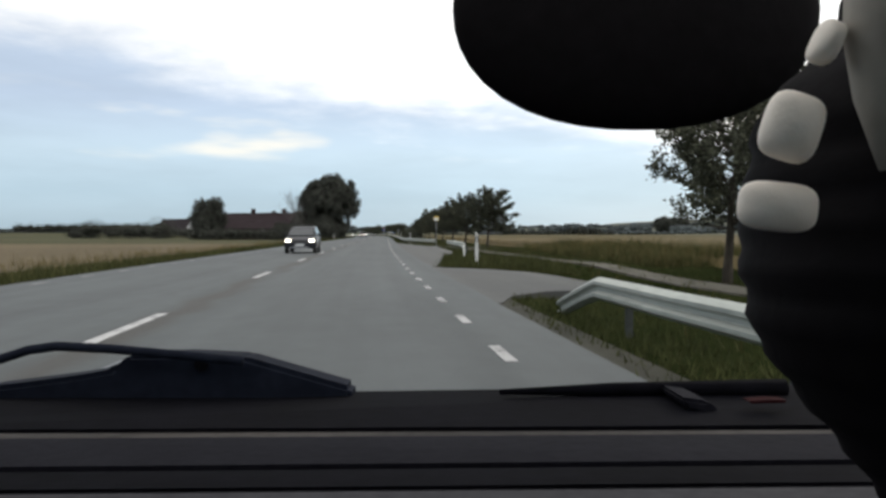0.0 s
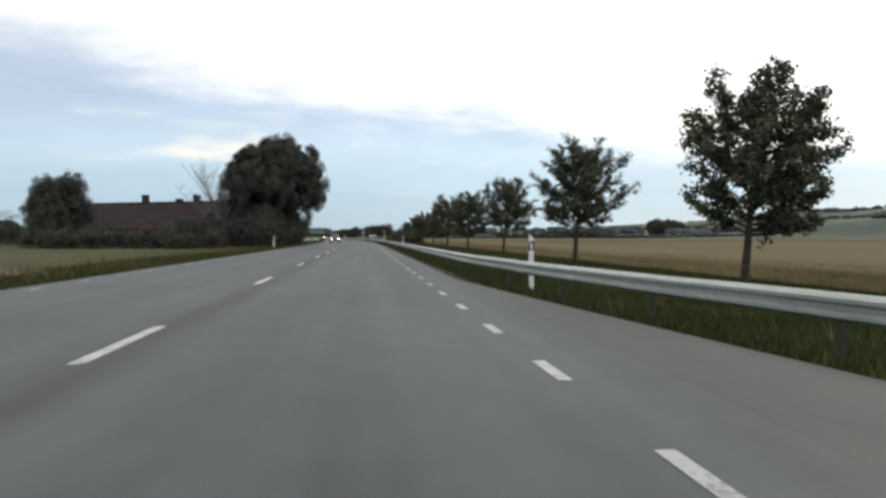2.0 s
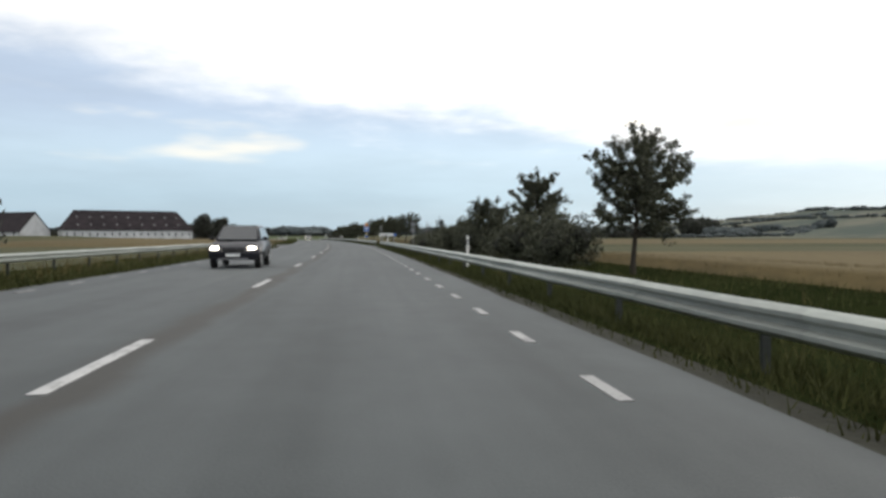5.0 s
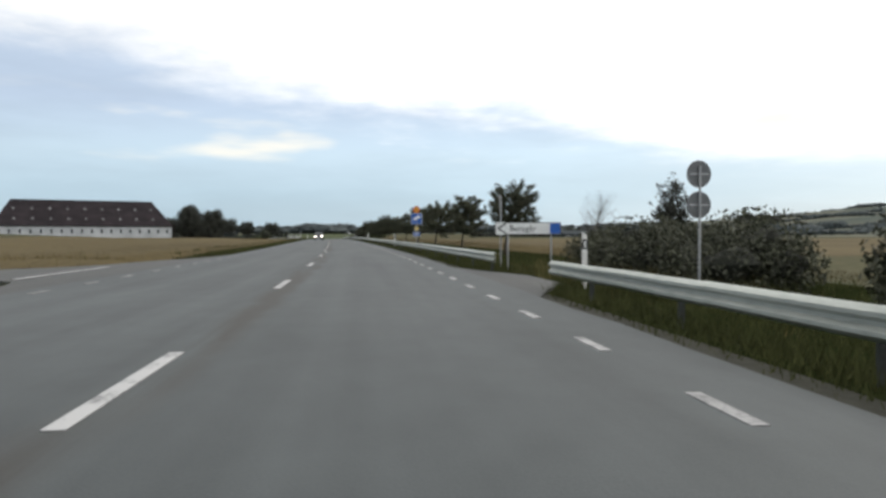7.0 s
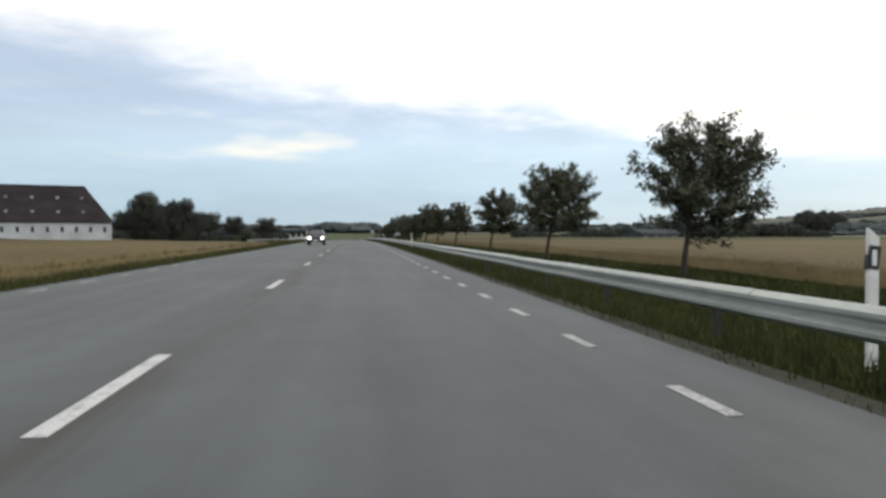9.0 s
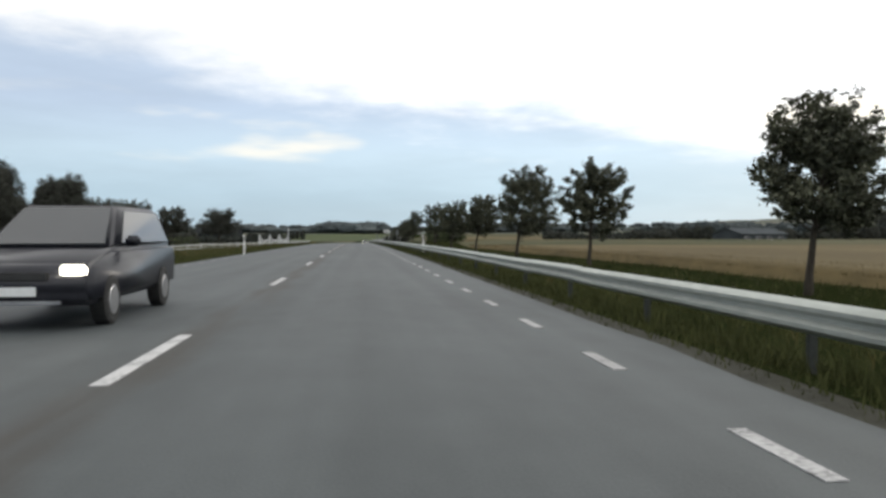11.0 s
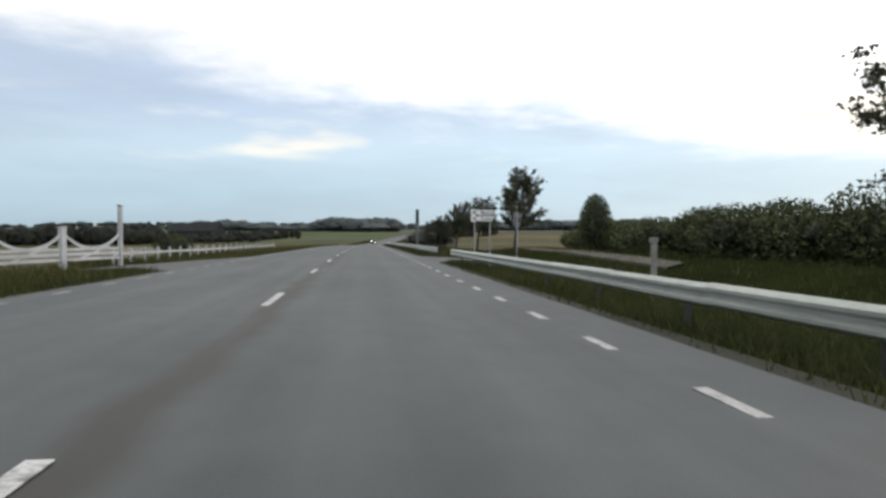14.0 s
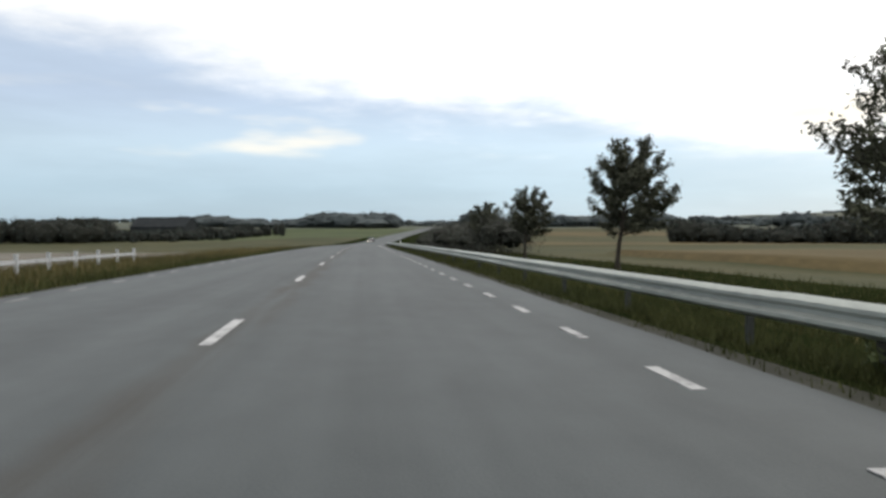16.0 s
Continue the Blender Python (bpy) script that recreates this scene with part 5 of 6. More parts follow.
for x in (-0.12, -0.02, 0.09):
    plate("bar", rect(x - 0.022, x + 0.022, 1.07 + q, 1.26 + q), SIGN_WHITE, board, -0.018)
pole(sign, 0, 3.3 + q)

sign = thing("direction_sign", at(532.6, 6.85, land_z(532.6, 6.85), 3), "two stacked white direction signs with black arrows", "road sign")
q = -land_z(532.6, 6.85)
arrow_sign(sign, -0.12, 2.34 + q, 1.14, 0.285, "Abacus", 0.235)
arrow_sign(sign, -0.12, 2.05 + q, 1.06, 0.285, "Scalae", 0.235)
for x in (0.06, 0.80):
    pole(sign, x, 2.45 + q, 0.032)

cabinet = thing("speed_camera", at(563.4, 6.32, land_z(563.4, 6.32)), "tall dark roadside speed camera on a pale pole", "speed camera")
q = -land_z(563.4, 6.32)
bm = bmesh.new()
box(bm, (0, 0, 2.95 + q), (0.28, 0.32, 1.4), None, 0.035)
body = part("housing", bm, SIGN_BLACK, cabinet, "dark narrow housing")
bm = bmesh.new()
box(bm, (0, -0.165, 3.3 + q), (0.2, 0.012, 0.26), None, 0.004)
part("lens_window", bm, GLASS_DARK, body)
bm = bmesh.new()
box(bm, (0, -0.165, 2.75 + q), (0.2, 0.012, 0.4), None, 0.004)
part("flash_window", bm, GLASS_DARK, body)
bm = bmesh.new()
tube(bm, [(0, 0, -0.5), (0, 0, 2.27 + q)], 0.095, 14)
part("pole", bm, SIGN_BACK, cabinet)

# ---- white fence and gate ----


def white_fence(path, spacing, rails, height, board=0.14):
    pts = [place(s, q, land_z(s, q)) for s, q in path]
    ob = thing("white_fence", Matrix.Translation(pts[0]), "white painted wooden rail fence along the paddock", "fence")
    o = pts[0]
    post = None
    for a, b in zip(pts, pts[1:]):
        n = max(1, round((b - a).length / spacing))
        turn = math.atan2((b - a).y, (b - a).x)
        for i in range(n + 1):
            p = a.lerp(b, i / n) - o
            m = Matrix.Translation(p) @ Matrix.Rotation(turn, 4, "Z")
            if post is None:
                bm = bmesh.new()
                box(bm, (0, 0, height / 2 - 0.05), (board * 0.93, board * 0.93, height + 0.3), None, 0.012)
                box(bm, (0, 0, height + 0.11), (board * 1.2, board * 1.2, 0.04), None, 0.012)
                post = part("post", bm, FENCE_WHITE, ob, m=m)
            else:
                part_mesh("post", post.data, None, ob, m=m)
        for z in rails:
            bm = bmesh.new()
            d = b - a
            box(bm, (0, 0, 0), (d.length, 0.05, board), None, 0.008)
            part("rail", bm, FENCE_WHITE, ob, m=Matrix.Translation((a + b) / 2 - o + Vector((0, 0, z))) @ Matrix.Rotation(turn, 4, "Z") @ Matrix.Rotation(-math.asin(d.z / d.length), 4, "Y"))
    return ob


white_fence([(452, -15.0), (475, -13.5), (498, -12.5), (520, -12.6)], 4.4, (0.22, 0.52), 0.56, 0.09)
white_fence([(538, -11.2), (560, -10.9), (585, -10.7), (606, -10.9)], 2.9, (0.55,), 0.72)


def gate():
    a, b = place(523.4, -13.7, land_z(523, -13.5) + 0.15), place(535.9, -10.2, land_z(535, -10.2) + 0.15)
    turn = math.atan2((b - a).y, (b - a).x)
    ob = thing("white_gate", Matrix.Translation(a) @ Matrix.Rotation(turn, 4, "Z"), "white wooden paddock gate with swept curved top rails", "gate")
    span = (b - a).length / 3
    for i, h in enumerate((1.6, 1.6, 1.65, 2.75)):
        bm = bmesh.new()
        wide = 0.34 if i < 3 else 0.16
        box(bm, (i * span, 0, h / 2 - 0.2), (wide, 0.2, h + 0.4), None, 0.015)
        box(bm, (i * span, 0, h + 0.02), (wide + 0.08, 0.26, 0.05), None, 0.012)
        part("post", bm, FENCE_WHITE, ob)
    for i in range(3):
        x0, x1 = i * span + 0.14, (i + 1) * span - 0.12
        bm = bmesh.new()
        top, low = [], []
        for j in range(13):
            q = j / 12
            z = 0.78 + 0.62 * abs(2 * q - 1) ** 2.2
            top.append((x0 + (x1 - x0) * q, z))
            low.append((x0 + (x1 - x0) * q, z - 0.14))
        prism(bm, low + top[::-1], 0.05)
        part("curved_rail", bm, FENCE_WHITE, ob)
        for z in (0.22, 0.46, 0.68):
            bm = bmesh.new()
            box(bm, ((x0 + x1) / 2, 0, z), (x1 - x0, 0.04, 0.12), None, 0.008)
            part("plank", bm, FENCE_WHITE, ob)
        bm = bmesh.new()
        box(bm, ((x0 + x1) / 2, 0.045, 0.46), (span * 0.62, 0.03, 0.09), Matrix.Rotation(radians(-14), 3, "Y"), 0.006)
        part("brace", bm, FENCE_WHITE, ob)
    return ob


gate()

# ---- cars ----


def wheel(parent, x, y, r=0.32):
    bm = bmesh.new()
    tube(bm, [(x - 0.11, y, r), (x - 0.09, y, r), (x + 0.09, y, r), (x + 0.11, y, r)], [r - 0.05, r, r, r - 0.05], 24)
    w = part("wheel", bm, RUBBER, parent)
    for side in (-1, 1):
        bm = bmesh.new()
        tube(bm, [(x + side * 0.105, y, r), (x + side * 0.118, y, r)], [r * 0.62, r * 0.55], 18)
        part("rim", bm, ALLOY, w)


def oncoming_car(s, lat):
    """A car that faces the camera: +y is its nose."""
    ob = thing("car", at(s, lat, 0.0, 180), "dark people carrier on the road with lit headlights", "car")
    w = 0.88
    bm = bmesh.new()
    side = [(-2.1, 0.32), (2.05, 0.30), (2.16, 0.45), (2.12, 0.70), (1.95, 0.84), (1.1, 1.0), (-2.0, 1.02), (-2.18, 0.8)]
    prism(bm, side, 2 * w, Matrix.Rotation(radians(90), 4, "Z"))
    bmesh.ops.bevel(bm, geom=bm.edges[:], offset=0.07, segments=3, affect="EDGES")
    bmesh.ops.recalc_face_normals(bm, faces=bm.faces[:])
    body = part("body", bm, CAR_PAINT, ob, smooth_faces=True)
    bm = bmesh.new()
    lo = [(-w + 0.05, 1.15), (w - 0.05, 1.15), (w - 0.05, -2.02), (-w + 0.05, -2.02)]
    hi = [(-w + 0.24, 0.25), (w - 0.24, 0.25), (w - 0.22, -1.75), (-w + 0.22, -1.75)]
    a = [bm.verts.new((x, y, 0.98)) for x, y in lo]
    b = [bm.verts.new((x, y, 1.58)) for x, y in hi]
    for i in range(4):
        bm.faces.new((a[i], a[(i + 1) % 4], b[(i + 1) % 4], b[i]))
    bm.faces.new(b)
    bm.faces.new(a[::-1])
    bmesh.ops.recalc_face_normals(bm, faces=bm.faces[:])
    bmesh.ops.bevel(bm, geom=bm.edges[:], offset=0.05, segments=3, affect="EDGES")
    part("cabin", bm, CAR_PAINT, ob, smooth_faces=True)
    # glass a little proud of the cabin
    bm = bmesh.new()
    f = [(-0.72, 1.10, 1.03), (0.72, 1.10, 1.03), (0.58, 0.36, 1.53), (-0.58, 0.36, 1.53)]
    n = Vector((0, 0.55, 0.82)) * 0.02
    u = [bm.verts.new(Vector(p) + n) for p in f]
    d = [bm.verts.new(Vector(p) - n) for p in f]
    bm.faces.new(u)
    bm.faces.new(d[::-1])
    for i in range(4):
        bm.faces.new((u[i], d[i], d[(i + 1) % 4], u[(i + 1) % 4]))
    bmesh.ops.recalc_face_normals(bm, faces=bm.faces[:])
    part("windscreen", bm, GLASS_DARK, ob)
    for sd in (-1, 1):
        bm = bmesh.new()
        f = [(sd * 0.835, 0.75, 1.05), (sd * 0.835, -1.75, 1.05), (sd * 0.685, -1.6, 1.50), (sd * 0.675, 0.12, 1.50)]
        u = [bm.verts.new(Vector(p) + Vector((sd * 0.012, 0, 0.004))) for p in f]
        d = [bm.verts.new(Vector(p) - Vector((sd * 0.02, 0, 0))) for p in f]
        bm.faces.new(u)
        bm.faces.new(d[::-1])
        for i in range(4):
            bm.faces.new((u[i], d[i], d[(i + 1) % 4], u[(i + 1) % 4]))
        bmesh.ops.recalc_face_normals(bm, faces=bm.faces[:])
        part("side_window", bm, GLASS_DARK, ob)
        bm = bmesh.new()
        box(bm, (sd * 0.66, 2.06, 0.72), (0.30, 0.10, 0.15), None, 0.03)
        part("headlight", bm, HEADLIGHT, ob, "lit headlight", True)
        bm = bmesh.new()
        box(bm, (sd * 0.98, 0.72, 1.08), (0.2, 0.12, 0.14), None, 0.035)
        part("wing_mirror", bm, CAR_PAINT, ob, smooth_faces=True)
        for y in (1.35, -1.3):
            wheel(ob, sd * 0.80, y)
    bm = bmesh.new()
    box(bm, (0, 2.13, 0.66), (0.8, 0.06, 0.10), None, 0.015)
    part("grille", bm, BLACK_BAND, ob)
    bm = bmesh.new()
    box(bm, (0, 2.155, 0.48), (0.52, 0.03, 0.11), None, 0.006)
    part("plate", bm, SIGN_WHITE, ob, "pale plain bar on the bumper")
    bm = bmesh.new()
    box(bm, (0, 2.15, 0.345), (1.1, 0.05, 0.05), None, 0.012)
    part("bumper_trim", bm, ALLOY, ob, "pale bumper trim")
    return ob


oncoming_car(46.5, -1.15)
first = [o for o in scene.objects if o.name == "car"][0]
for s in (212.0, 408.0, 812.0):
    copy_thing(first, at(s, -2.1, 0.0, 180))

# ---- the car at the start of the way, seen from its seat ----
OWN = at(0.0, 2.95, 0.0, -6.26)
EYE_POSE = pose(*place(0.0, 2.88, EYE), -1.18, 0, -6.26)
TO_EYE = OWN.inverted() @ EYE_POSE
LENS = 784 / math.tan(radians(30))


def seen(px, py, d):
    """A point d metres ahead of the seat's eye, by its place in the view."""
    return TO_EYE @ Vector(((px - 784) / LENS * d, d, (441 - py) / LENS * d))


own = thing("car", OWN, "dark car with dashboard, wiper and mirror, open windscreen", "car")


def shell():
    bm = bmesh.new()
    side = [(-2.2, 0.35), (1.9, 0.32), (2.0, 0.5), (1.92, 0.66), (1.05, 0.86), (0.98, 0.30), (-1.9, 0.30), (-1.95, 0.9), (-2.25, 0.85)]
    prism(bm, [(y, z) for y, z in side], 1.6, Matrix.Rotation(radians(90), 4, "Z"))
    bmesh.ops.recalc_face_normals(bm, faces=bm.faces[:])
    part("body", bm, CAR_PAINT, own)
    for sd in (-1, 1):
        bm = bmesh.new()
        box(bm, (sd * 0.83, -0.1, 0.58), (0.07, 4.1, 0.56), None, 0.03)
        part("door_side", bm, CAR_PAINT, own)
        bm = bmesh.new()
        tube(bm, [(sd * 0.80, 1.12, 0.84), (sd * 0.68, 0.08, 1.40)], 0.04, 8)
        part("pillar", bm, CAR_PAINT, own)
        bm = bmesh.new()
        tube(bm, [(sd * 0.80, -1.95, 0.86), (sd * 0.68, -1.5, 1.40)], 0.06, 8)
        part("pillar", bm, CAR_PAINT, own)
        for y in (1.3, -1.35):
            wheel(own, sd * 0.78, y, 0.31)
    # roof is out of view: it shades the cockpit, cut short to light the pads
    bm = bmesh.new()
    box(bm, (0, -0.85, 1.43), (1.45, 1.9, 0.07), None, 0.03)
    part("roof", bm, CAR_PAINT, own)


shell()


def slab(name, corners, thick, mat, label="", bevel=0.004, parent=None):
    """A panel with the given top corners and a thickness downwards."""
    bm = bmesh.new()
    a = [bm.verts.new(c) for c in corners]
    b = [bm.verts.new(c - Vector((0, 0, thick))) for c in corners]
    k = len(a)
    bm.faces.new(a)
    bm.faces.new(b[::-1])
    for i in range(k):
        bm.faces.new((a[i], b[i], b[(i + 1) % k], a[(i + 1) % k]))
    bmesh.ops.recalc_face_normals(bm, faces=bm.faces[:])
    if bevel:
        bmesh.ops.bevel(bm, geom=bm.edges[:], offset=bevel, segments=2, affect="EDGES")
    return part(name, bm, mat, parent or own, label)


# scuttle below the windscreen, then the dashboard towards the seat
slab("scuttle", [seen(-260, 700, 0.92), seen(620, 692, 0.95), seen(1700, 676, 0.92), seen(1800, 752, 0.72), seen(-300, 764, 0.72)], 0.10, COWL_PLASTIC, "black plastic scuttle panel")
slab("dashboard_edge", [seen(-200, 768, 0.70), seen(1640, 760, 0.70), seen(1700, 772, 0.66), seen(-240, 778, 0.66)], 0.03, DUSTY_EDGE, "dusty pale dashboard edge", 0.002)
slab("dashboard", [seen(-260, 776, 0.655), seen(1760, 764, 0.655), seen(1900, 812, 0.56), seen(-300, 832, 0.56)], 0.05, DASH_PLASTIC, "dark grey dashboard top", 0.004)
slab("vent_slot", [seen(-300, 838, 0.55), seen(1900, 818, 0.55), seen(1950, 850, 0.50), seen(-350, 872, 0.50)], 0.05, COWL_PLASTIC, "black demister slot", 0.002)
slab("dashboard_front", [seen(-350, 876, 0.49), seen(1950, 854, 0.49), seen(2300, 980, 0.38), seen(-700, 980, 0.38)], 0.05, DASH_FRONT, "dark grey front of the dashboard", 0.004)


def panel_in_view(name, outline, d, thick, mat, label="", bevel=0.004, parent=None):
    bm = bmesh.new()
    a = [bm.verts.new(seen(x, y, d)) for x, y in outline]
    b = [bm.verts.new(seen(x, y, d) + (seen(784, 441, d + thick) - seen(784, 441, d))) for x, y in outline]
    k = len(a)
    bm.faces.new(a)
    bm.faces.new(b[::-1])
    for i in range(k):
        bm.faces.new((a[i], b[i], b[(i + 1) % k], a[(i + 1) % k]))
    bmesh.ops.recalc_face_normals(bm, faces=bm.faces[:])
    if bevel:
        bmesh.ops.bevel(bm, geom=bm.edges[:], offset=bevel, segments=2, affect="EDGES")
    return part(name, bm, mat, parent or own, label)


cover_part = panel_in_view("wiper_cover", [(-40, 720), (-40, 688), (120, 668), (196, 655), (226, 628), (330, 627), (432, 632), (530, 660), (622, 686), (622, 720)], 0.90, 0.05, WIPER_BLACK, "dark plastic wiper pivot cover", 0.006)
bm = bmesh.new()
tube(bm, [seen(x, y, 0.88) for x, y in ((-60, 655), (0, 636), (50, 620), (100, 613), (200, 618), (330, 630), (430, 640))], 0.0055, 8)
part("wiper_arm", bm, WIPER_BLACK, own, "thin dark wiper arm", True)
bm = bmesh.new()
tube(bm, [seen(356, 646, 0.895), seen(356, 646, 0.91)], 0.008, 10)
part("pivot_cap", bm, COWL_PLASTIC, cover_part)
bm = bmesh.new()
tube(bm, [seen(884, 694, 0.86), seen(1080, 690, 0.86), seen(1390, 686, 0.86)], [0.003, 0.008, 0.010], 8)
part("wiper_blade", bm, COWL_PLASTIC, own, "dark wiper blade lying on the scuttle", True)
panel_in_view("scuttle_clip", [(1204, 704), (1255, 710), (1278, 732), (1270, 744), (1216, 726)], 0.78, 0.10, DASH_PLASTIC, "grey scuttle clip")
panel_in_view("red_reflector", [(1326, 711), (1362, 708), (1394, 709), (1391, 714), (1330, 715)], 0.77, 0.02, TAIL_RED, "dull red reflector", 0.001)

# rear-view mirror
bm = bmesh.new()
d = 0.45
r = bmesh.ops.create_uvsphere(bm, u_segments=40, v_segments=20, radius=1.0)
for v in r["verts"]:
    x, y, z = v.co
    q = (abs(x) ** 2.5 + abs(z) ** 2.5) ** (1 / 2.5)
    h = (x * x + z * z) ** 0.5
    g = h / q if q > 1e-6 else 1.0
    v.co = TO_EYE @ Vector(((1126 - 784) / LENS * d + x * g ** 0.5 * 325 / LENS * d, d + y * 0.022, (441 - 18) / LENS * d + z * g ** 0.5 * 213 / LENS * d))
mirror = part("rear_view_mirror", bm, MIRROR_BLACK, own, "black rounded rear-view mirror", True)
bm = bmesh.new()
tube(bm, [seen(1126, -150, 0.46), seen(1126, -260, 0.50)], 0.012, 10)
part("stem", bm, MIRROR_BLACK, mirror)

# ribbed holder close to the eye
bm = bmesh.new()
LEFT_EDGE = ((-160, 1560), (0, 1508), (100, 1445), (190, 1362), (300, 1346), (450, 1330), (600, 1356), (700, 1424), (800, 1508), (900, 1580), (1040, 1640))
pts, radii = [], []
for i in range(49):
    y = -160 + 1200 * i / 48
    edge = float(np.interp(y, *zip(*LEFT_EDGE))) + 7 * math.sin(y * 0.075)
    pts.append(seen(1690, y, 0.24))
    radii.append((1690 - edge) / LENS * 0.24)
tube(bm, pts, radii, 36)
mount = part("holder", bm, MIRROR_BLACK, own, "black ribbed holder at the dashboard", True)
bm = bmesh.new()
tube(bm, [seen(1562, -120, 0.19), seen(1556, 60, 0.19), seen(1562, 170, 0.19), seen(1580, 300, 0.19)], [0.0085, 0.0082, 0.0066, 0.003], 20)
part("grip", bm, HOLDER_GREY, mount, "grey worn grip", True)


def pad(px, py, wide, high, tilt, d=0.19):
    """A soft rounded pad on the holder."""
    bm = bmesh.new()
    r = bmesh.ops.create_uvsphere(bm, u_segments=28, v_segments=16, radius=1.0)
    c, s = math.cos(radians(tilt)), math.sin(radians(tilt))
    for v in r["verts"]:
        x, y, z = v.co
        q = (abs(x) ** 3.5 + abs(z) ** 3.5) ** (1 / 3.5)
        h = (x * x + z * z) ** 0.5
        g = h / q if q > 1e-6 else 1.0
        x, z = x * g * wide, z * g * high
        v.co = TO_EYE @ Vector(((px - 784 + x * c + z * s) / LENS * d, d + y * 0.006, (441 - py - x * s + z * c) / LENS * d))
    part("pad", bm, MOUNT_BEIGE, mount, "beige pad", True)


pad(1401, 225, 52, 62, 18)
pad(1376, 366, 70, 44, 6)
pad(1462, 76, 24, 40, 24)

# ---- grass and crops ----


def blades(name, seed, spots, height, width, mat, label, category="grass", each=3, lean=0.35):
    """Upright blades in tufts at (s, lat) spots: one mesh."""
    rng = np.random.default_rng(seed)
    k = len(spots)
    base = np.array([tuple(place(s, q, land_z(s, q) - (0.1 if cover(s, q) == 1 else 0.02))) for s, q in spots])
    base = np.repeat(base, each, 0) + np.concatenate([rng.normal(0, 0.09, (k * each, 2)), np.zeros((k * each, 1))], 1)
    n = k * each
    h = height * rng.uniform(0.45, 1.3, n) * np.repeat(rng.uniform(0.5, 1.4, k), each)
    a = rng.uniform(0, math.tau, n)
    side = np.stack([np.cos(a), np.sin(a), np.zeros(n)], 1) * (width * rng.uniform(0.6, 1.4, n))[:, None]
    bend = rng.normal(0, lean, (n, 2)) * h[:, None]
    tip = base + np.concatenate([bend, h[:, None]], 1)
    v = np.stack([base - side, base + side, tip], 1).reshape(-1, 3)
    f = np.arange(n * 3).reshape(-1, 3)
    me = bpy.data.meshes.new(name)
    me.from_pydata(v.tolist(), [], f.tolist())
    ob = part_mesh(name, me, mat, None)
    return tagged(ob, label, category, kind="stuff")


def scatter(seed, s0, s1, a, b, per):
    rng = np.random.default_rng(seed)
    n = int((s1 - s0) * per)
    out = []
    for s, q in zip(rng.uniform(s0, s1, n), rng.uniform(a, b, n)):
        if not paved(s, q):
            out.append((float(s), float(q)))
    return out


blades("verge_grass", 31, scatter(1, 0, 680, 5.3, 8.6, 165), 0.13, 0.012, GRASS_BLADE, "uneven green grass on the verge under the guard rail")
blades("verge_grass", 32, scatter(2, 0, 680, 8.4, 17.0, 66), 0.19, 0.015, GRASS_BLADE, "rough green grass between the road and the field")
blades("verge_grass", 33, scatter(3, 5, 288, -9.8, -5.3, 90) + scatter(33, 299, 425, -8.5, -5.3, 75) + scatter(43, 425, 690, -9.8, -5.3, 90), 0.24, 0.015, GRASS_BLADE, "rough green grass on the verge")
blades("fence_grass", 39, scatter(9, 425, 612, -13.6, -6.0, 85), 0.36, 0.014, GRASS_BLADE, "tall grass along the foot of the white fence")
blades("dry_grass", 34, scatter(4, 5, 290, -13.0, -6.2, 16) + scatter(40, 426, 690, -12.0, -6.0, 14) + scatter(44, 577, 650, -12.5, -6.6, 60), 0.46, 0.011, DRY_BLADE, "tall pale seeding grass on the verge")
blades("dry_grass", 35, scatter(5, 0, 690, 6.6, 13.0, 3), 0.38, 0.011, DRY_BLADE, "tall pale seeding grass by the guard rail")
blades("wheat_edge", 36, scatter(6, 30, 500, 17.0, 22.0, 60), 0.16, 0.010, WHEAT_BLADE, "ripe wheat standing at the field edge", "crop", lean=0.15)
blades("wheat_edge", 37, scatter(7, 290, 424, -15.0, -8.6, 90), 0.12, 0.009, WHEAT_BLADE, "ripe wheat standing at the field edge", "crop", lean=0.15)

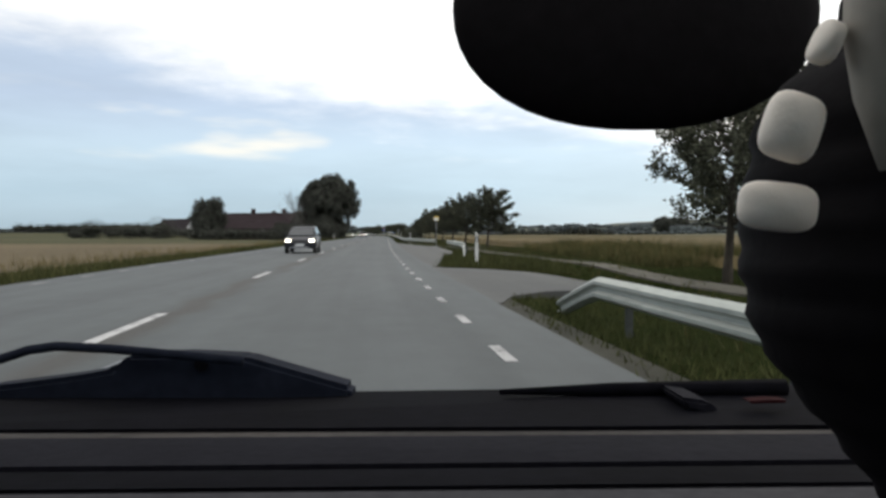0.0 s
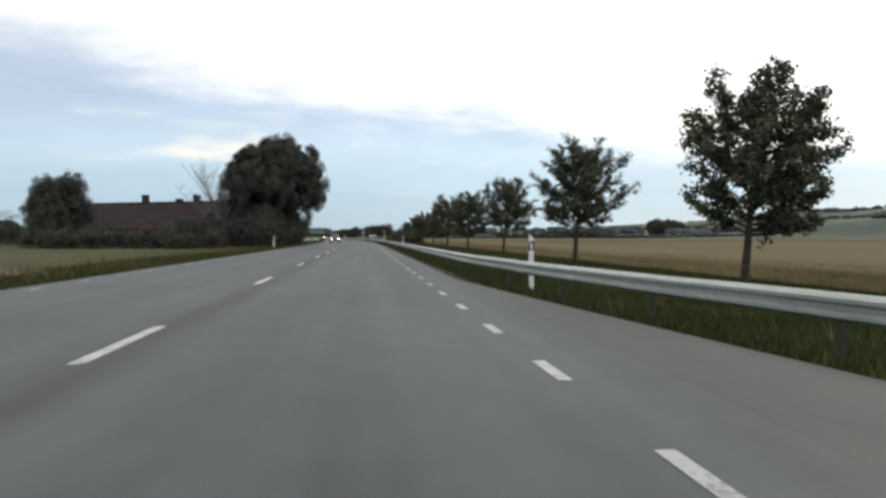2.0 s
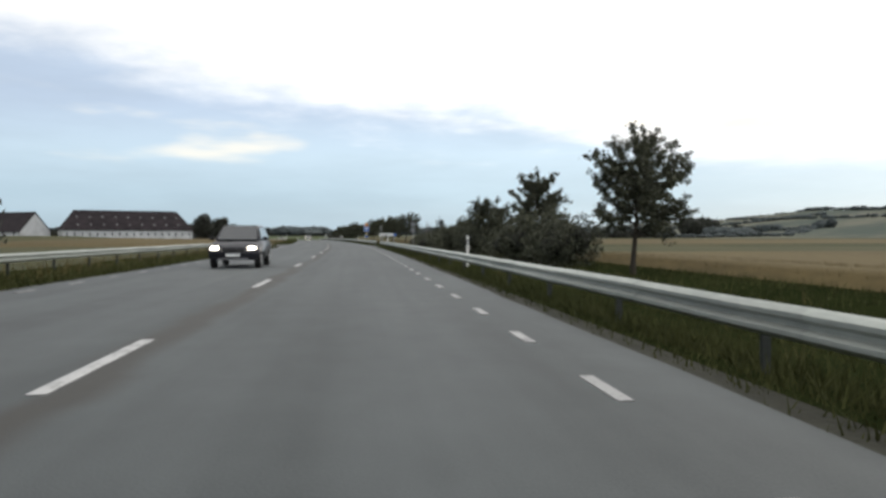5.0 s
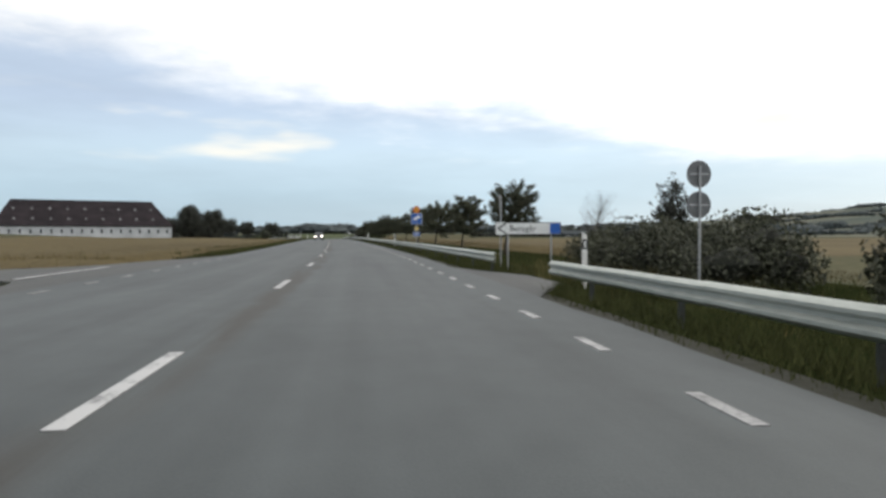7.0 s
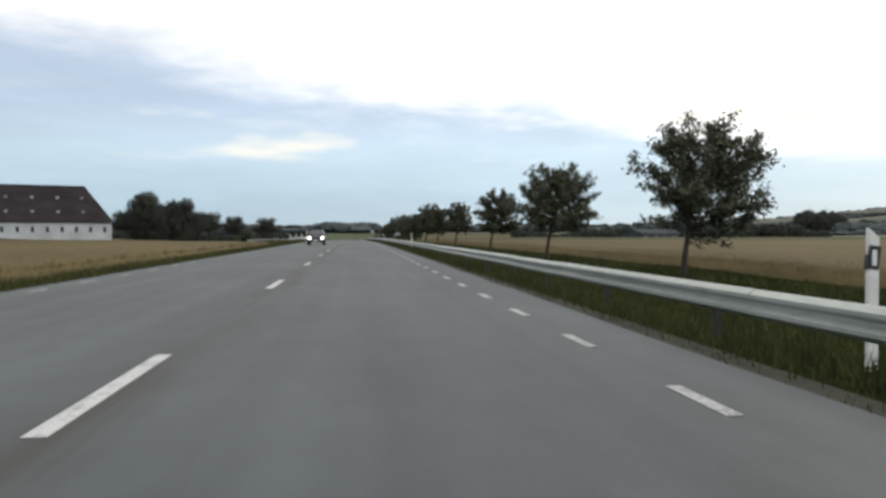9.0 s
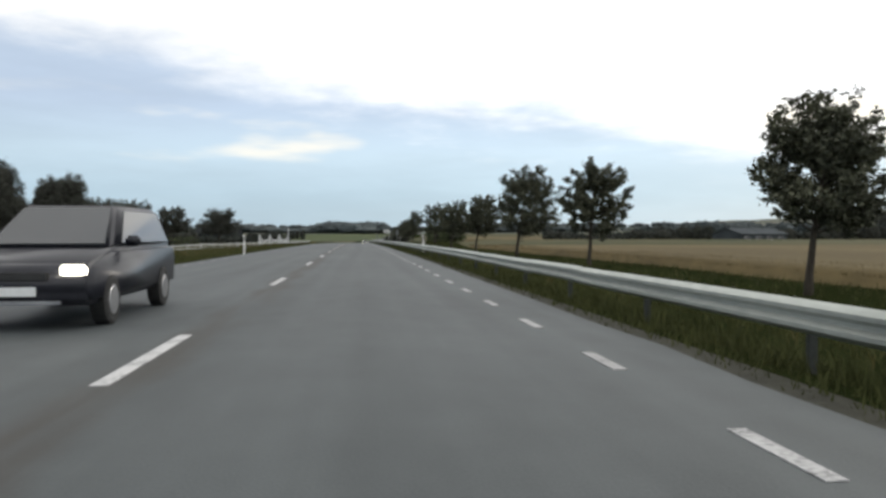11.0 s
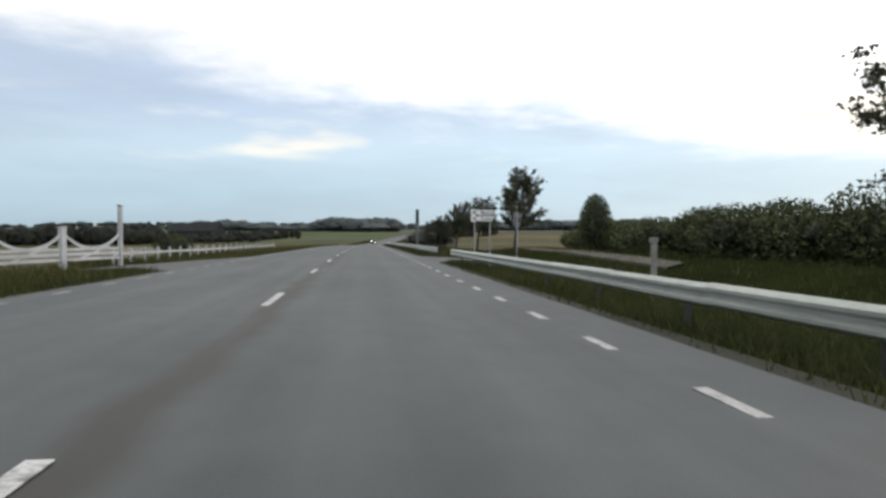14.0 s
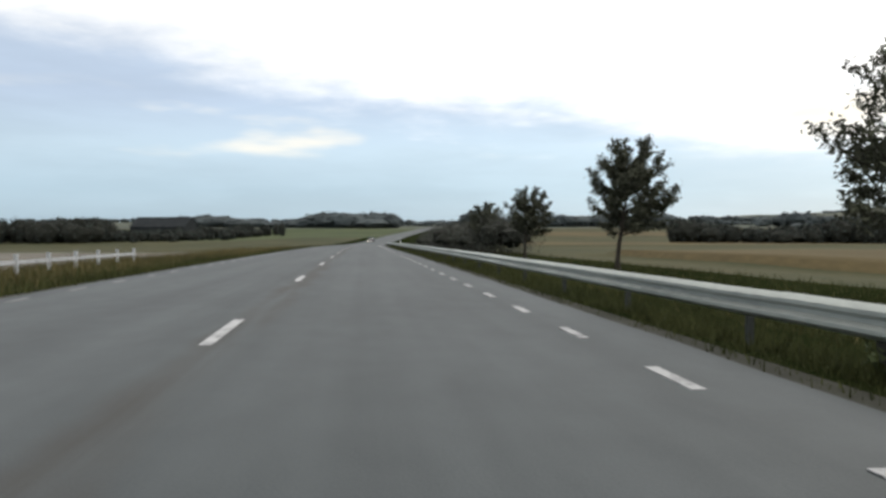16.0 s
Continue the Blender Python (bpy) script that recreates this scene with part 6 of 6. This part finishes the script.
blades("verge_grass", 45, scatter(45, 26.6, 37, 5.9, 10.5, 320), 0.30, 0.012, GRASS_BLADE, "tall green grass round a delineator post at the side road")
blades("tall_weeds", 48, scatter(48, 30, 48, 14.2, 19.0, 150) + scatter(49, 40, 62, 14.2, 18.6, 90), 0.55, 0.016, GRASS_BLADE, "tall green weeds between the side road and the wheat", "weeds", lean=0.4)
blades("dry_grass", 49, scatter(50, 30, 56, 14.2, 19.0, 120), 0.62, 0.010, DRY_BLADE, "tall pale seeding grass between the side road and the wheat", lean=0.35)
blades("verge_grass", 46, scatter(46, 270, 280.5, 6.3, 12.0, 330), 0.42, 0.012, GRASS_BLADE, "tall grass in the gap between two guard rails")
blades("dry_grass", 47, scatter(47, 271.5, 279.5, 6.8, 11.5, 150), 0.5, 0.010, DRY_BLADE, "tall pale grass in the gap between two guard rails")
blades("rail_grass", 38, scatter(8, 100, 690, 5.85, 6.7, 70), 0.22, 0.012, GRASS_BLADE, "taller green grass along the foot of the guard rail")

# ---- painted lines, dash by dash ----


def dashes(name, s0, s1, period, lat, length, width, paint=None):
    me = None
    for s in np.arange(s0, s1, period):
        m = road.matrix_basis.inverted() @ at(float(s), lat, 0.004)
        if me is None:
            bm = bmesh.new()
            box(bm, (0, 0, 0), (width, length, 0.008), None, 0.003)
            me = part(name, bm, paint or LINE_PAINT, road, m=m).data
        else:
            part_mesh(name, me, None, road, m=m)


bm = bmesh.new()
box(bm, (0, 0, 0), (0.15, 7.6, 0.008), None, 0.003)
part("mouth_line", bm, LINE_PAINT, road, m=at(279.2, -7.1, -0.006))


# low concrete kerb stones where the left verge narrows
kerb = thing("kerb", at(253, -5.85, 0.0), "row of low worn concrete kerb stones at the verge", "kerb", kind="structure")
stone = None
for i in range(10):
    m = kerb.matrix_basis.inverted() @ at(248.5 + i, -6.12 + 0.05 * i, 0.0, -2.8)
    if stone is None:
        bm = bmesh.new()
        box(bm, (0, 0, -0.05), (0.16, 0.985, 0.30), None, 0.02)
        stone = part("kerb_stone", bm, CONCRETE, kerb, m=m)
    else:
        part_mesh("kerb_stone", stone.data, None, kerb, m=m)
dashes("centre_dash", -2.08, 273.0, 11.94, 0.0, 3.0, 0.15)
dashes("centre_dash", 284.45, 760, 11.94, 0.0, 3.0, 0.15)
dashes("edge_dash", 1.28, 315, 3.0, EDGE_LINE - 0.04, 0.98, 0.125, EDGE_PAINT)
dashes("edge_dash", 316.27, 760, 2.9935, EDGE_LINE - 0.04, 0.98, 0.125, EDGE_PAINT)
dashes("edge_dash", 0.5, 740, 3.0, -EDGE_LINE - 0.35, 0.9, 0.12, WORN_PAINT)
